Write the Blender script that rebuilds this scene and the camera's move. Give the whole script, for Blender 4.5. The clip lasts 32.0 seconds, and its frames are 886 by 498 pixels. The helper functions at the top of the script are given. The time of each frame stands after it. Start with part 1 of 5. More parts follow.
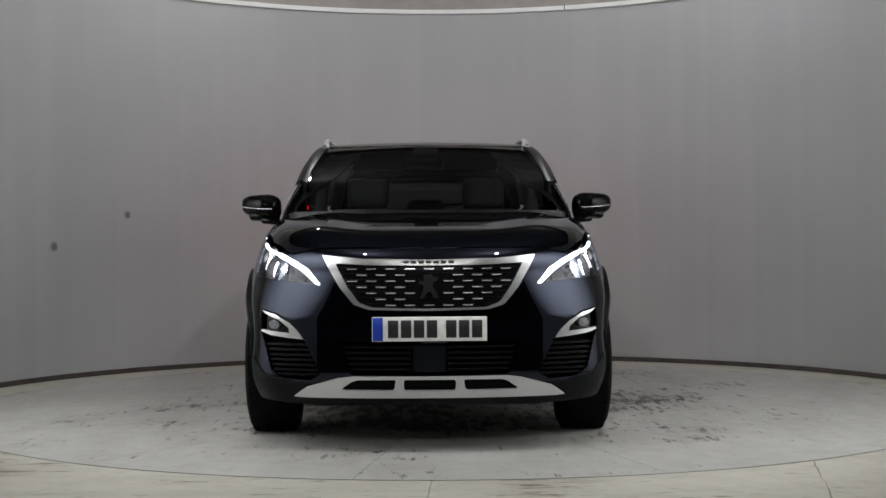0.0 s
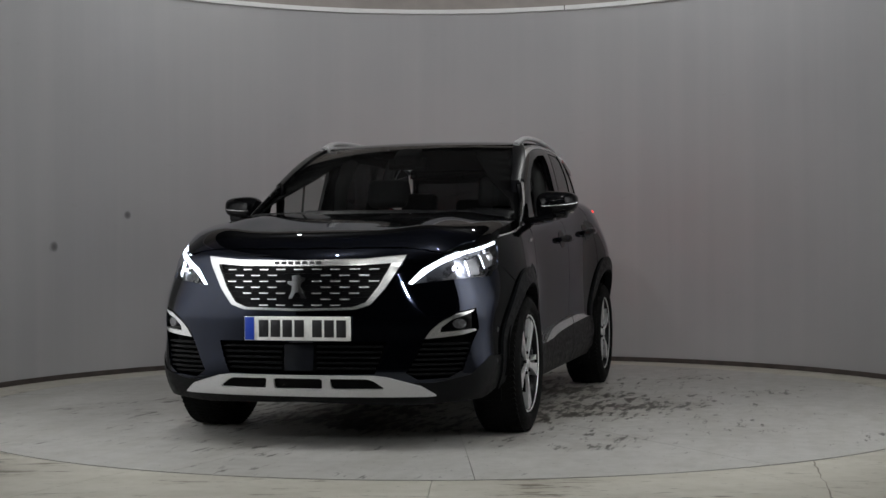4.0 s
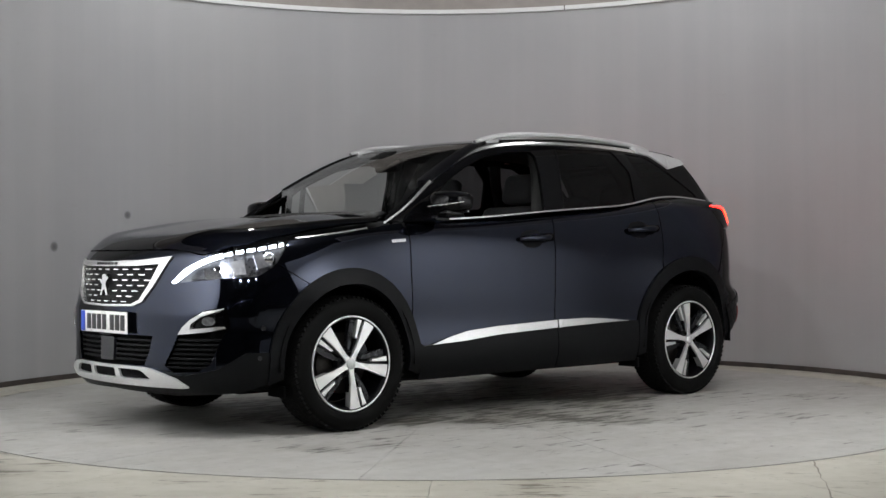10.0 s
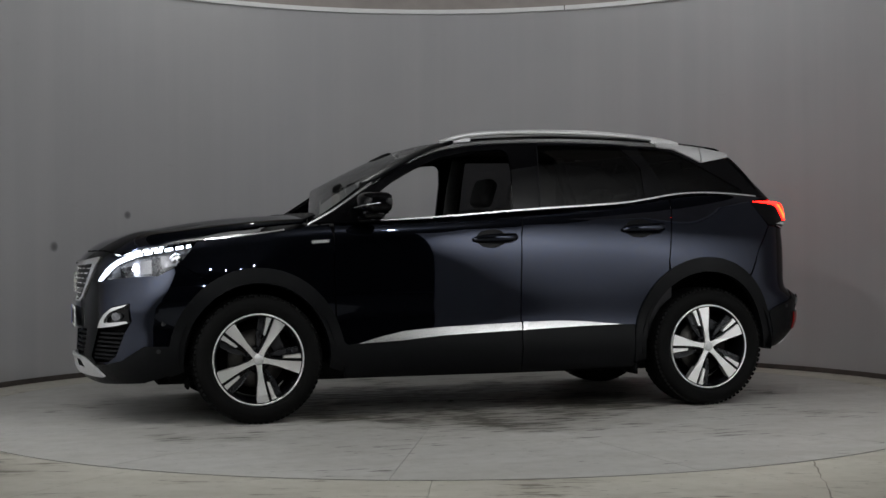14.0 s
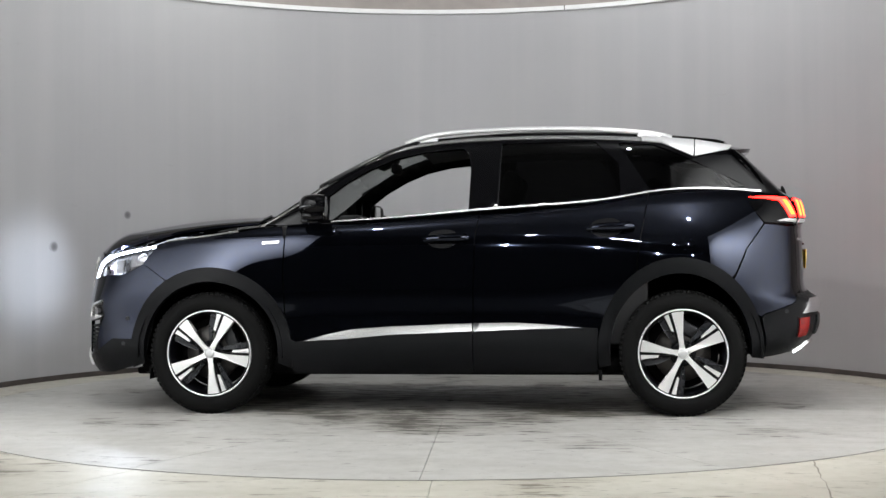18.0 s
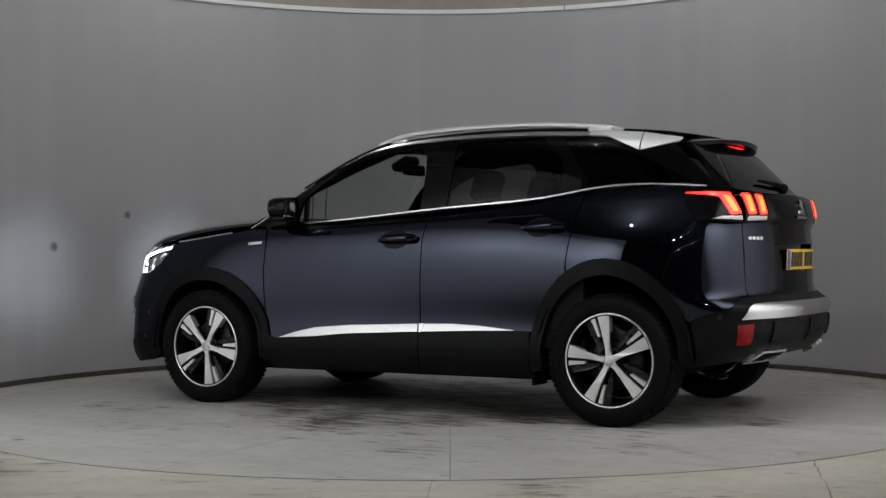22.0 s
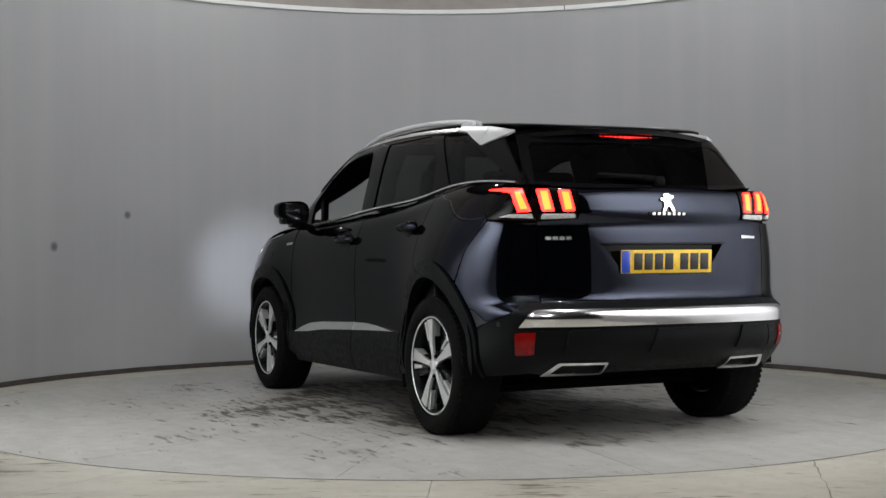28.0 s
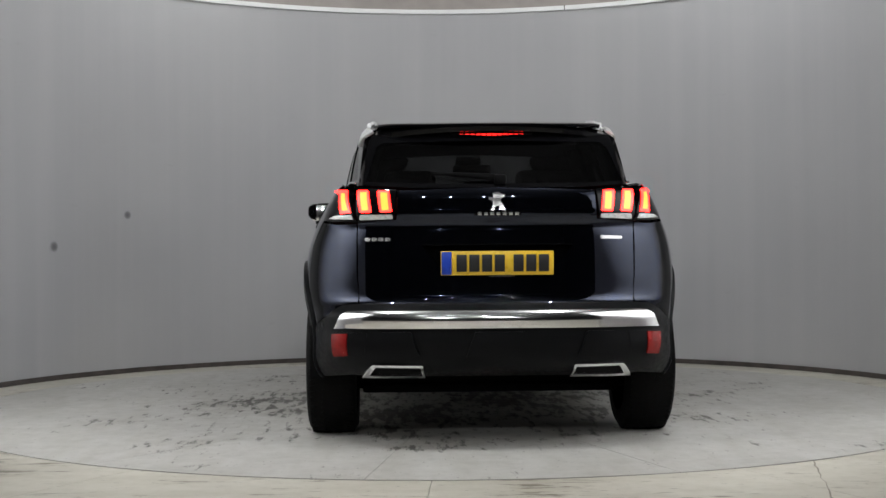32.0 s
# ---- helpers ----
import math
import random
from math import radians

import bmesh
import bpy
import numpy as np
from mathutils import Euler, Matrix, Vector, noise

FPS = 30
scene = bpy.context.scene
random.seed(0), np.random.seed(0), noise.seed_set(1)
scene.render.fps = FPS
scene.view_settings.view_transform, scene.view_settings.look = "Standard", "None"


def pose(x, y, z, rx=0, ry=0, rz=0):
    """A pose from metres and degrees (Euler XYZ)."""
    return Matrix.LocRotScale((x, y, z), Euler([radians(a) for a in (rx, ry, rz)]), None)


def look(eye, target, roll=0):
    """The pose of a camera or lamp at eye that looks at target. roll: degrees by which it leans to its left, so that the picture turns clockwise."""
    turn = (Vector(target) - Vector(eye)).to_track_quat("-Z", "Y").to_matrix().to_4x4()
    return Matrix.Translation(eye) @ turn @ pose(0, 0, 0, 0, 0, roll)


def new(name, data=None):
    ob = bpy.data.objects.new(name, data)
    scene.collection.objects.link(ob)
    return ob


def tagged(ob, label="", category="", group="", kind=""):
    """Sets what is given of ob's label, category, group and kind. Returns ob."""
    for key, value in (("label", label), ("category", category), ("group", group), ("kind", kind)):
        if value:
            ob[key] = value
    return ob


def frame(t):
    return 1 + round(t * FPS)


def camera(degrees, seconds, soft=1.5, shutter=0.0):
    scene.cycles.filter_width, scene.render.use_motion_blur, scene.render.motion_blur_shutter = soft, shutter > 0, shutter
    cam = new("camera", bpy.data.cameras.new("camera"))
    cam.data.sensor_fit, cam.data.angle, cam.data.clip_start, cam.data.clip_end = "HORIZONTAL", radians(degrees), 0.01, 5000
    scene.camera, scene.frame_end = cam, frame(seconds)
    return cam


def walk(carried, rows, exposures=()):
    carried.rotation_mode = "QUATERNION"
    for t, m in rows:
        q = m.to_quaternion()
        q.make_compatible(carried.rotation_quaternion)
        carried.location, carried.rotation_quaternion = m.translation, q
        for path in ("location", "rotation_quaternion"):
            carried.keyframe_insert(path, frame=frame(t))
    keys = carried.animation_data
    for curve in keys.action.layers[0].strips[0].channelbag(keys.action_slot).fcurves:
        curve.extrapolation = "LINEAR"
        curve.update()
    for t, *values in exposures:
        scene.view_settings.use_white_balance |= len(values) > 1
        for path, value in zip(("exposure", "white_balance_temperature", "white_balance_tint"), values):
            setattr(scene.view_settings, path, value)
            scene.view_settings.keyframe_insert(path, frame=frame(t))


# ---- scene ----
# A car turns on a disc in a round studio; the camera stands still in the gap of the wall.
EYE = (0.0, -8.365, 0.909)
YAW, PITCH, ROLL = radians(-0.264), radians(0.176), -0.415
AIM = (EYE[0] + math.sin(YAW) * math.cos(PITCH), EYE[1] + math.cos(YAW) * math.cos(PITCH), EYE[2] + math.sin(PITCH))
cam = camera(36.165, 32.0)
VIEW = look(EYE, AIM, ROLL)
STOPS = [(0, 0.0), (2, 0.0), (3, -0.08), (3.5, -0.2), (5.5, -0.8), (6, -0.83), (6.5, -0.7), (7, -0.42), (8, 0.2), (9, 0.38), (10, 0.24), (11, -0.2), (12, -0.3), (13, -0.57), (14.5, -0.5), (16.5, 0.7), (19, 0.73), (20, 0.6), (21, 0.1), (22, -0.4), (23, -0.6), (25, -0.4), (27.5, 0.1), (28, 0.13), (30, -0.06), (31, 0.1), (32, 0.3)]
walk(cam, [(0.0, VIEW), (32.0, VIEW)], STOPS)

# ---- world, light ----
world = bpy.data.worlds.new("world")
scene.world = world
world.use_nodes = True
world.node_tree.nodes["Background"].inputs[0].default_value = (0.02, 0.02, 0.022, 1)
world.node_tree.nodes["Background"].inputs[1].default_value = 0.05

WALL_R, WALL_H, DISC_R, GAP = 3.28, 2.96, 2.932, radians(50)


def area_lamp(name, at, aim, size, watts, colour=(0.985, 1.0, 0.985), shape="DISK"):
    lamp = bpy.data.lights.new(name, "AREA")
    lamp.shape, lamp.size, lamp.energy, lamp.color = shape, size, watts, colour
    ob = new(name, lamp)
    ob.matrix_world = look(at, aim)
    return ob


# small bare lamps hung over the disc, above the view
for lx, ly, watts in ((-1.3, -2.9, 102), (1.3, -2.9, 102), (-1.5, 1.4, 36), (1.5, 1.4, 36)):
    bulb = bpy.data.lights.new("ceiling_lamp", "POINT")
    bulb.energy, bulb.shadow_soft_size, bulb.color = watts, 0.03, (0.985, 1.0, 0.985)
    new("ceiling_lamp", bulb).location = (lx, ly, 3.8)
# small lamps over the opening of the studio; an unseen pair is added to brighten the walls beside it
for lx in (-0.95, -0.35, 0.35, 0.95):
    area_lamp("front_lamp", (lx, -5.25 + 0.15 * lx * lx, 3.3), (lx * 0.1, 3.2, 1.8), 0.05, 3)
for sx in (-1, 1):
    side = area_lamp("side_fill", (sx * 1.1, -3.6, 3.4), (-sx * 2.45, -2.35, 1.52), 0.12, 82)
    side.data.spread = radians(33)
# two small floodlights in the hall beside the camera
for sx in (-1, 1):
    area_lamp("hall_lamp", (sx * 0.95, -7.6, 2.9), (sx * 0.3, 0, 0.8), 0.045, 19)

# ---- materials ----
def node_mat(name):
    m = bpy.data.materials.new(name)
    m.use_nodes = True
    nt = m.node_tree
    return m, nt, nt.nodes["Principled BSDF"]


def link(nt, a, b):
    nt.links.new(a, b)


def noise_node(nt, scale, detail=4.0, rough=0.55, coords="Object", stretch=None):
    tc = nt.nodes.new("ShaderNodeTexCoord")
    n = nt.nodes.new("ShaderNodeTexNoise")
    n.inputs["Scale"].default_value, n.inputs["Detail"].default_value, n.inputs["Roughness"].default_value = scale, detail, rough
    if stretch:
        mp = nt.nodes.new("ShaderNodeMapping")
        mp.inputs["Scale"].default_value = stretch
        link(nt, tc.outputs[coords], mp.inputs["Vector"])
        link(nt, mp.outputs["Vector"], n.inputs["Vector"])
    else:
        link(nt, tc.outputs[coords], n.inputs["Vector"])
    return n.outputs["Fac"]


def ramp(nt, fac, stops):
    r = nt.nodes.new("ShaderNodeValToRGB")
    while len(r.color_ramp.elements) < len(stops):
        r.color_ramp.elements.new(0.5)
    for e, (p, c) in zip(r.color_ramp.elements, stops):
        e.position, e.color = p, (*c, 1) if len(c) == 3 else c
    link(nt, fac, r.inputs["Fac"])
    return r.outputs["Color"]


def bump(nt, b, fac, strength, dist=0.01):
    n = nt.nodes.new("ShaderNodeBump")
    n.inputs["Strength"].default_value, n.inputs["Distance"].default_value = strength, dist
    link(nt, fac, n.inputs["Height"])
    link(nt, n.outputs["Normal"], b.inputs["Normal"])


def mix_col(nt, fac, a, b):
    m = nt.nodes.new("ShaderNodeMix")
    m.data_type = "RGBA"
    if isinstance(fac, float):
        m.inputs[0].default_value = fac
    else:
        link(nt, fac, m.inputs[0])
    for i, v in ((6, a), (7, b)):
        if isinstance(v, tuple):
            m.inputs[i].default_value = (*v, 1)
        else:
            link(nt, v, m.inputs[i])
    return m.outputs[2]


def plain(name, col, rough=0.5, metal=0.0, coat=0.0, grain=0.0, gscale=40.0, bumps=0.0, bscale=120.0, spec=0.5, vary=0.12):
    """A surface with a little unevenness of colour, gloss and relief."""
    m, nt, b = node_mat(name)
    b.inputs["Base Color"].default_value = (*col, 1)
    b.inputs["Roughness"].default_value, b.inputs["Metallic"].default_value = rough, metal
    b.inputs["Coat Weight"].default_value, b.inputs["Coat Roughness"].default_value = coat, 0.03
    b.inputs["Specular IOR Level"].default_value = spec
    if grain:
        f = noise_node(nt, gscale)
        link(nt, ramp(nt, f, [(0.3, tuple(c * (1 - grain) for c in col)), (0.7, tuple(min(1, c * (1 + grain)) for c in col))]), b.inputs["Base Color"])
        link(nt, ramp(nt, f, [(0.3, (max(0, rough - vary),) * 3), (0.7, (min(1, rough + vary),) * 3)]), b.inputs["Roughness"])
    if bumps:
        bump(nt, b, noise_node(nt, bscale, 3), bumps, 0.002)
    return m


def glow(name, col, power, base=(0.1, 0.1, 0.1)):
    m, nt, b = node_mat(name)
    b.inputs["Base Color"].default_value = (*base, 1)
    b.inputs["Roughness"].default_value = 0.25
    b.inputs["Emission Color"].default_value, b.inputs["Emission Strength"].default_value = (*col, 1), power
    return m


def paint_mat():
    m, nt, b = node_mat("car_paint")
    flake = noise_node(nt, 900, 2, 0.5)
    link(nt, ramp(nt, flake, [(0.35, (0.019, 0.023, 0.037)), (0.65, (0.027, 0.032, 0.051))]), b.inputs["Base Color"])
    b.inputs["Metallic"].default_value, b.inputs["Roughness"].default_value = 0.97, 0.03
    b.inputs["Coat Weight"].default_value, b.inputs["Coat IOR"].default_value = 0.6, 1.35
    b.inputs["Specular Tint"].default_value = (0.10, 0.12, 0.18, 1)
    dust = noise_node(nt, 14, 5, 0.7)
    link(nt, ramp(nt, dust, [(0.3, (0.002,) * 3), (0.8, (0.011,) * 3)]), b.inputs["Coat Roughness"])
    return m


def glass_mat(name, tint, rough=0.0):
    m, nt, b = node_mat(name)
    nt.nodes.remove(b)
    tr, gl, mx, lw, pw, sc = (nt.nodes.new("ShaderNode" + k) for k in ("BsdfTransparent", "BsdfGlossy", "MixShader", "LayerWeight", "Math", "Math"))
    tr.inputs[0].default_value = (*tint, 1)
    gl.inputs["Roughness"].default_value = rough
    lw.inputs["Blend"].default_value = 0.5
    pw.operation, pw.inputs[1].default_value = "POWER", 4.5
    sc.operation, sc.inputs[1].default_value, sc.inputs[2].default_value = "MULTIPLY_ADD", 0.75, 0.022
    link(nt, lw.outputs["Facing"], pw.inputs[0])
    link(nt, pw.outputs[0], sc.inputs[0])
    link(nt, sc.outputs[0], mx.inputs[0])
    link(nt, tr.outputs[0], mx.inputs[1])
    link(nt, gl.outputs[0], mx.inputs[2])
    link(nt, mx.outputs[0], nt.nodes["Material Output"].inputs[0])
    return m


def floor_mat(name, light, dirt, spread, near=0.0):
    """Dirty pale concrete: clouds, long pale wipes, and clusters of short dark strokes that thicken towards the middle
    of the disc, partly to paint in shade under the car.
    """
    m, nt, b = node_mat(name)
    cloud = noise_node(nt, 0.9, 6, 0.6)
    fine = noise_node(nt, 9, 8, 0.7)
    col = ramp(nt, cloud, [(0.28, tuple(c * 0.84 for c in light)), (0.52, light), (0.75, tuple(min(0.9, c * 1.10) for c in light))])
    wipe = ramp(nt, noise_node(nt, 1.6, 6, 0.6, stretch=(0.6, 3.2, 1.0)), [(0.42, (0, 0, 0)), (0.72, (0.55,) * 3)])
    col = mix_col(nt, wipe, col, tuple(c * f for c, f in zip(light, (0.76, 0.75, 0.70))))
    col = mix_col(nt, ramp(nt, fine, [(0.5, (0, 0, 0)), (0.78, (0.4,) * 3)]), col, tuple(c * 0.76 for c in light))
    # where the strokes gather; near adds stains and under-car shade to the disc's middle
    gather = noise_node(nt, 1.25, 4, 0.6)
    if near:
        tc, ln, mr, ad = (nt.nodes.new("ShaderNode" + k) for k in ("TexCoord", "VectorMath", "MapRange", "Math"))
        ln.operation, ad.operation = "LENGTH", "ADD"
        link(nt, tc.outputs["Object"], ln.inputs[0])
        link(nt, ln.outputs["Value"], mr.inputs["Value"])
        for k, v in (("From Min", 1.0), ("From Max", 2.5), ("To Min", near), ("To Max", -0.09)):
            mr.inputs[k].default_value = v
        link(nt, gather, ad.inputs[0])
        link(nt, mr.outputs[0], ad.inputs[1])
        gather = ad.outputs[0]
    film = ramp(nt, gather, [(0.54 - spread, (0, 0, 0)), (0.84 - spread, (0.8,) * 3)])
    col = mix_col(nt, film, col, tuple(c * f for c, f in zip(light, (0.52, 0.49, 0.43))))
    strokes = noise_node(nt, 7.5, 7, 0.68, stretch=(0.55, 2.3, 1.0))
    both_n = nt.nodes.new("ShaderNodeMath")
    both_n.operation, both_n.inputs[1].default_value = "MULTIPLY_ADD", 0.62
    link(nt, gather, both_n.inputs[0])
    link(nt, strokes, both_n.inputs[2])
    mask = ramp(nt, both_n.outputs[0], [(0.905 - spread, (0, 0, 0)), (0.985 - spread, (0.9,) * 3)])
    col = mix_col(nt, mask, col, dirt)
    specks = ramp(nt, noise_node(nt, 26, 3, 0.6, stretch=(0.7, 1.5, 1.0)), [(0.665, (0, 0, 0)), (0.71, (0.8,) * 3)])
    col = mix_col(nt, specks, col, tuple(c * 0.35 for c in light))
    link(nt, col, b.inputs["Base Color"])
    link(nt, ramp(nt, fine, [(0.3, (0.36,) * 3), (0.7, (0.60,) * 3)]), b.inputs["Roughness"])
    bump(nt, b, fine, 0.10, 0.004)
    return m


def wall_mat():
    m, nt, b = node_mat("matt_wall_paint")
    f = noise_node(nt, 0.8, 5, 0.5)
    streak = noise_node(nt, 3.0, 3, 0.5, stretch=(2.2, 2.2, 0.05))
    col = ramp(nt, f, [(0.3, (0.365, 0.365, 0.376)), (0.7, (0.395, 0.395, 0.402))])
    col = mix_col(nt, ramp(nt, streak, [(0.42, (0, 0, 0)), (0.74, (0.42, 0.42, 0.42))]), col, (0.43, 0.427, 0.434))
    scuff = noise_node(nt, 5.0, 7, 0.7, stretch=(0.6, 0.6, 2.2))
    col = mix_col(nt, ramp(nt, scuff, [(0.66, (0, 0, 0)), (0.80, (0.55,) * 3)]), col, (0.28, 0.273, 0.266))
    link(nt, col, b.inputs["Base Color"])
    b.inputs["Roughness"].default_value = 0.75
    bump(nt, b, noise_node(nt, 3, 4), 0.05, 0.02)
    return m


PAINT = paint_mat()
FLOOR = floor_mat("disc_concrete", (0.48, 0.472, 0.449), (0.036, 0.030, 0.022), 0.0, 0.20)
FLOOR_OUT = floor_mat("floor_concrete", (0.56, 0.538, 0.468), (0.11, 0.09, 0.055), 0.0)
WALL = wall_mat()
CLAD = plain("black_grained_plastic", (0.0032, 0.0035, 0.0042), 0.44, spec=0.12, grain=0.15, bumps=0.12, bscale=700)
BLACK = plain("gloss_black", (0.0025, 0.0025, 0.003), 0.03, spec=0.16)
SATIN = plain("satin_black", (0.003, 0.003, 0.004), 0.3, spec=0.12)
INNER = plain("matt_black_inside", (0.0025, 0.0025, 0.0028), 0.8, spec=0.08)
CHROME = plain("satin_chrome", (0.74, 0.74, 0.74), 0.25, 0.88, grain=0.02, vary=0.0)
BRIGHT = plain("bright_chrome", (0.8, 0.8, 0.81), 0.12, 1.0)
SILVER = plain("silver_paint", (0.60, 0.60, 0.61), 0.36, 0.35, grain=0.03, gscale=300)
RUBBER = plain("tyre_rubber", (0.0034, 0.0034, 0.0034), 0.75, spec=0.10, grain=0.35, gscale=60, bumps=0.3)
DARKGREY = plain("dark_grey_metal", (0.022, 0.023, 0.026), 0.4, 0.4, grain=0.1)
MACHINED = plain("machined_alloy", (0.94, 0.94, 0.94), 0.30, 0.72, grain=0.015, gscale=120, vary=0.02)
CLEAR = glass_mat("clear_glass", (0.72, 0.75, 0.74))
WIND = glass_mat("windscreen_glass", (0.52, 0.54, 0.53))
TINT = glass_mat("tinted_glass", (0.07, 0.07, 0.073))
LENS = glass_mat("lamp_lens", (0.9, 0.9, 0.92))

# ---- the shape of the car: x forward, y to its left, z up, origin on the floor between the wheels ----
def spline(*pts):
    """A smooth curve through a few (position, value) pairs, straight beyond its ends."""
    xs, ys = np.array(sorted(pts), float).T
    n, h = len(xs), np.diff(xs)
    a = np.eye(n)
    r = np.zeros(n)
    for i in range(1, n - 1):
        a[i, i - 1:i + 2] = h[i - 1], 2 * (h[i - 1] + h[i]), h[i]
        r[i] = 6 * ((ys[i + 1] - ys[i]) / h[i] - (ys[i] - ys[i - 1]) / h[i - 1])
    m = np.linalg.solve(a, r)

    def at(x):
        x = np.asarray(x, float)
        i = np.clip(np.searchsorted(xs, x) - 1, 0, n - 2)
        hi, d = h[i], x - xs[i]
        slope = (ys[i + 1] - ys[i]) / hi - hi * (2 * m[i] + m[i + 1]) / 6
        inside = ys[i] + d * (slope + d * (m[i] / 2 + d * (m[i + 1] - m[i]) / (6 * hi)))
        s0 = (ys[1] - ys[0]) / h[0] - h[0] * m[1] / 6
        s1 = (ys[-1] - ys[-2]) / h[-1] + h[-1] * m[-2] / 6
        return np.where(x < xs[0], ys[0] + s0 * (x - xs[0]), np.where(x > xs[-1], ys[-1] + s1 * (x - xs[-1]), inside))
    return at


def smax(a, b, k):
    h = np.clip(0.5 + 0.5 * (a - b) / k, 0, 1)
    return b * (1 - h) + a * h + k * h * (1 - h)


def bell(x, c, s):
    return np.exp(-((x - c) / s) ** 2)


WIDTH = spline((0.18, 0.80), (0.28, 0.848), (0.36, 0.864), (0.43, 0.860), (0.50, 0.849), (0.56, 0.846), (0.65, 0.849), (0.75, 0.851), (0.85, 0.850), (0.93, 0.845), (1.0, 0.834), (1.06, 0.818), (1.12, 0.798), (1.25, 0.745))
NOSE = spline((0.15, 2.13), (0.22, 2.205), (0.30, 2.25), (0.45, 2.256), (0.65, 2.258), (0.80, 2.252), (0.90, 2.232), (0.98, 2.17))
TAIL = spline((0.22, -1.80), (0.30, -1.98), (0.38, -2.10), (0.50, -2.172), (0.57, -2.1735), (0.635, -2.168), (0.672, -2.118), (0.71, -2.098), (0.78, -2.095), (0.86, -2.0935), (0.95, -2.090), (1.02, -2.083), (1.05, -2.084), (1.075, -2.100), (1.12, -2.102), (1.18, -2.088), (1.28, -2.03))
BONNET = spline((2.35, 0.84), (2.22, 0.94), (2.10, 0.998), (1.90, 1.042), (1.60, 1.090), (1.30, 1.122), (1.10, 1.132), (0.6, 1.135), (-0.2, 1.170), (-0.9, 1.228), (-1.3, 1.275), (-2.1, 1.272))
CABIN = spline((1.30, 1.055), (1.0, 1.215), (0.7, 1.375), (0.45, 1.495), (0.25, 1.562), (0.0, 1.597), (-0.35, 1.618), (-0.75, 1.616), (-1.15, 1.598), (-1.5, 1.567), (-1.85, 1.525))
GLASS_W = spline((1.05, 0.812), (1.15, 0.797), (1.30, 0.764), (1.42, 0.735), (1.52, 0.703), (1.62, 0.66))
BOTTOM = spline((2.3, 0.20), (1.8, 0.20), (0.8, 0.22), (-0.8, 0.22), (-1.7, 0.28), (-2.2, 0.40))


def body_field(x, y, z):
    """Below nought inside the car's lower body."""
    y = np.abs(y)
    w = WIDTH(z) - (0.05 + 0.17 * np.clip((z - 0.68) / 0.3, 0, 1) ** 1.5) * np.clip(x - 1.2, 0, 9) ** 2 - 0.088 * np.clip(-x - 1.25, 0, 9) ** 2
    w = w + 0.070 * bell(x, 1.42, 0.40) * bell(z, 0.66, 0.27) + 0.074 * bell(x, -1.45, 0.46) * bell(z, 0.78, 0.40)
    zz = np.clip((z - 0.62) / 0.2, 0, 1)
    front = x - NOSE(z) + (0.27 + 0.14 * zz) * y ** 2 + 0.26 * y ** 6
    rear = TAIL(z) + 0.215 * y ** 2 + 0.27 * y ** 6 - x
    top = z - BONNET(x) + 0.03 * y ** 2 + 0.05 * np.clip(x, 0, 9) * y ** 5 - 0.016 * bell(y, 0.52, 0.13) * np.clip(x - 0.6, 0, 1)
    side = y - w
    f = smax(side, front, 0.11)
    f = smax(f, rear, 0.12)
    f = smax(f, top * 0.95, 0.085)
    return smax(f, BOTTOM(x) - z, 0.03)


def cabin_field(x, y, z):
    y = np.abs(y)
    taper = 1 - 0.125 * np.clip((-x - 0.2) / 1.35, 0, 1.4) ** 1.6
    side = y - GLASS_W(z) * taper
    top = (z - CABIN(x + 0.17 * y ** 2) + 0.035 * y ** 2) * 0.92
    rear = ((-1.62 - 0.10 * (1.50 - z)) - 0.92 * (1.50 - z) - 0.115 + 0.24 * y ** 2 - x) * 0.72
    return smax(smax(smax(side, top, 0.085), rear, 0.05), 1.03 - z, 0.02)


def car_field(x, y, z):
    return np.minimum(body_field(x, y, z), cabin_field(x, y, z))


def meet(field, start, way, length):
    """Where rays from inside points leave the field."""
    lo, hi = np.zeros(len(start)), np.full(len(start), float(length))
    for _ in range(34):
        mid = (lo + hi) / 2
        p = start + way * mid[:, None]
        out = field(p[:, 0], p[:, 1], p[:, 2]) > 0
        lo, hi = np.where(out, lo, mid), np.where(out, mid, hi)
    return start + way * lo[:, None]


def gradient(field, p, e=0.002):
    g = np.stack([field(*(p + d).T) - field(*(p - d).T) for d in np.eye(3) * e], -1)
    return g / np.maximum(np.linalg.norm(g, axis=1), 1e-9)[:, None]


def flat_dir(n, v):
    return np.tile(np.array(v, float), (n, 1))


def from_side(q, field):
    """(x, z) to the left flank."""
    n = len(q)
    return meet(field, np.stack([q[:, 0], np.zeros(n), q[:, 1]], -1), flat_dir(n, (0, 1, 0)), 1.3)


def from_front(q, field):
    n = len(q)
    return meet(field, np.stack([np.full(n, 1.0), q[:, 0], q[:, 1]], -1), flat_dir(n, (1, 0, 0)), 1.6)


def from_rear(q, field):
    n = len(q)
    return meet(field, np.stack([np.full(n, -1.0), q[:, 0], q[:, 1]], -1), flat_dir(n, (-1, 0, 0)), 1.6)


def from_top(q, field):
    n = len(q)
    return meet(field, np.stack([q[:, 0], q[:, 1], np.full(n, 0.7)], -1), flat_dir(n, (0, 0, 1)), 1.2)


def around(cx):
    """(angle, z) round the upright line at x = cx."""
    def go(q, field):
        n = len(q)
        way = np.stack([np.cos(q[:, 0]), np.sin(q[:, 0]), np.zeros(n)], -1)
        return meet(field, np.stack([np.full(n, cx), np.zeros(n), q[:, 1]], -1), way, 2.6)
    return go


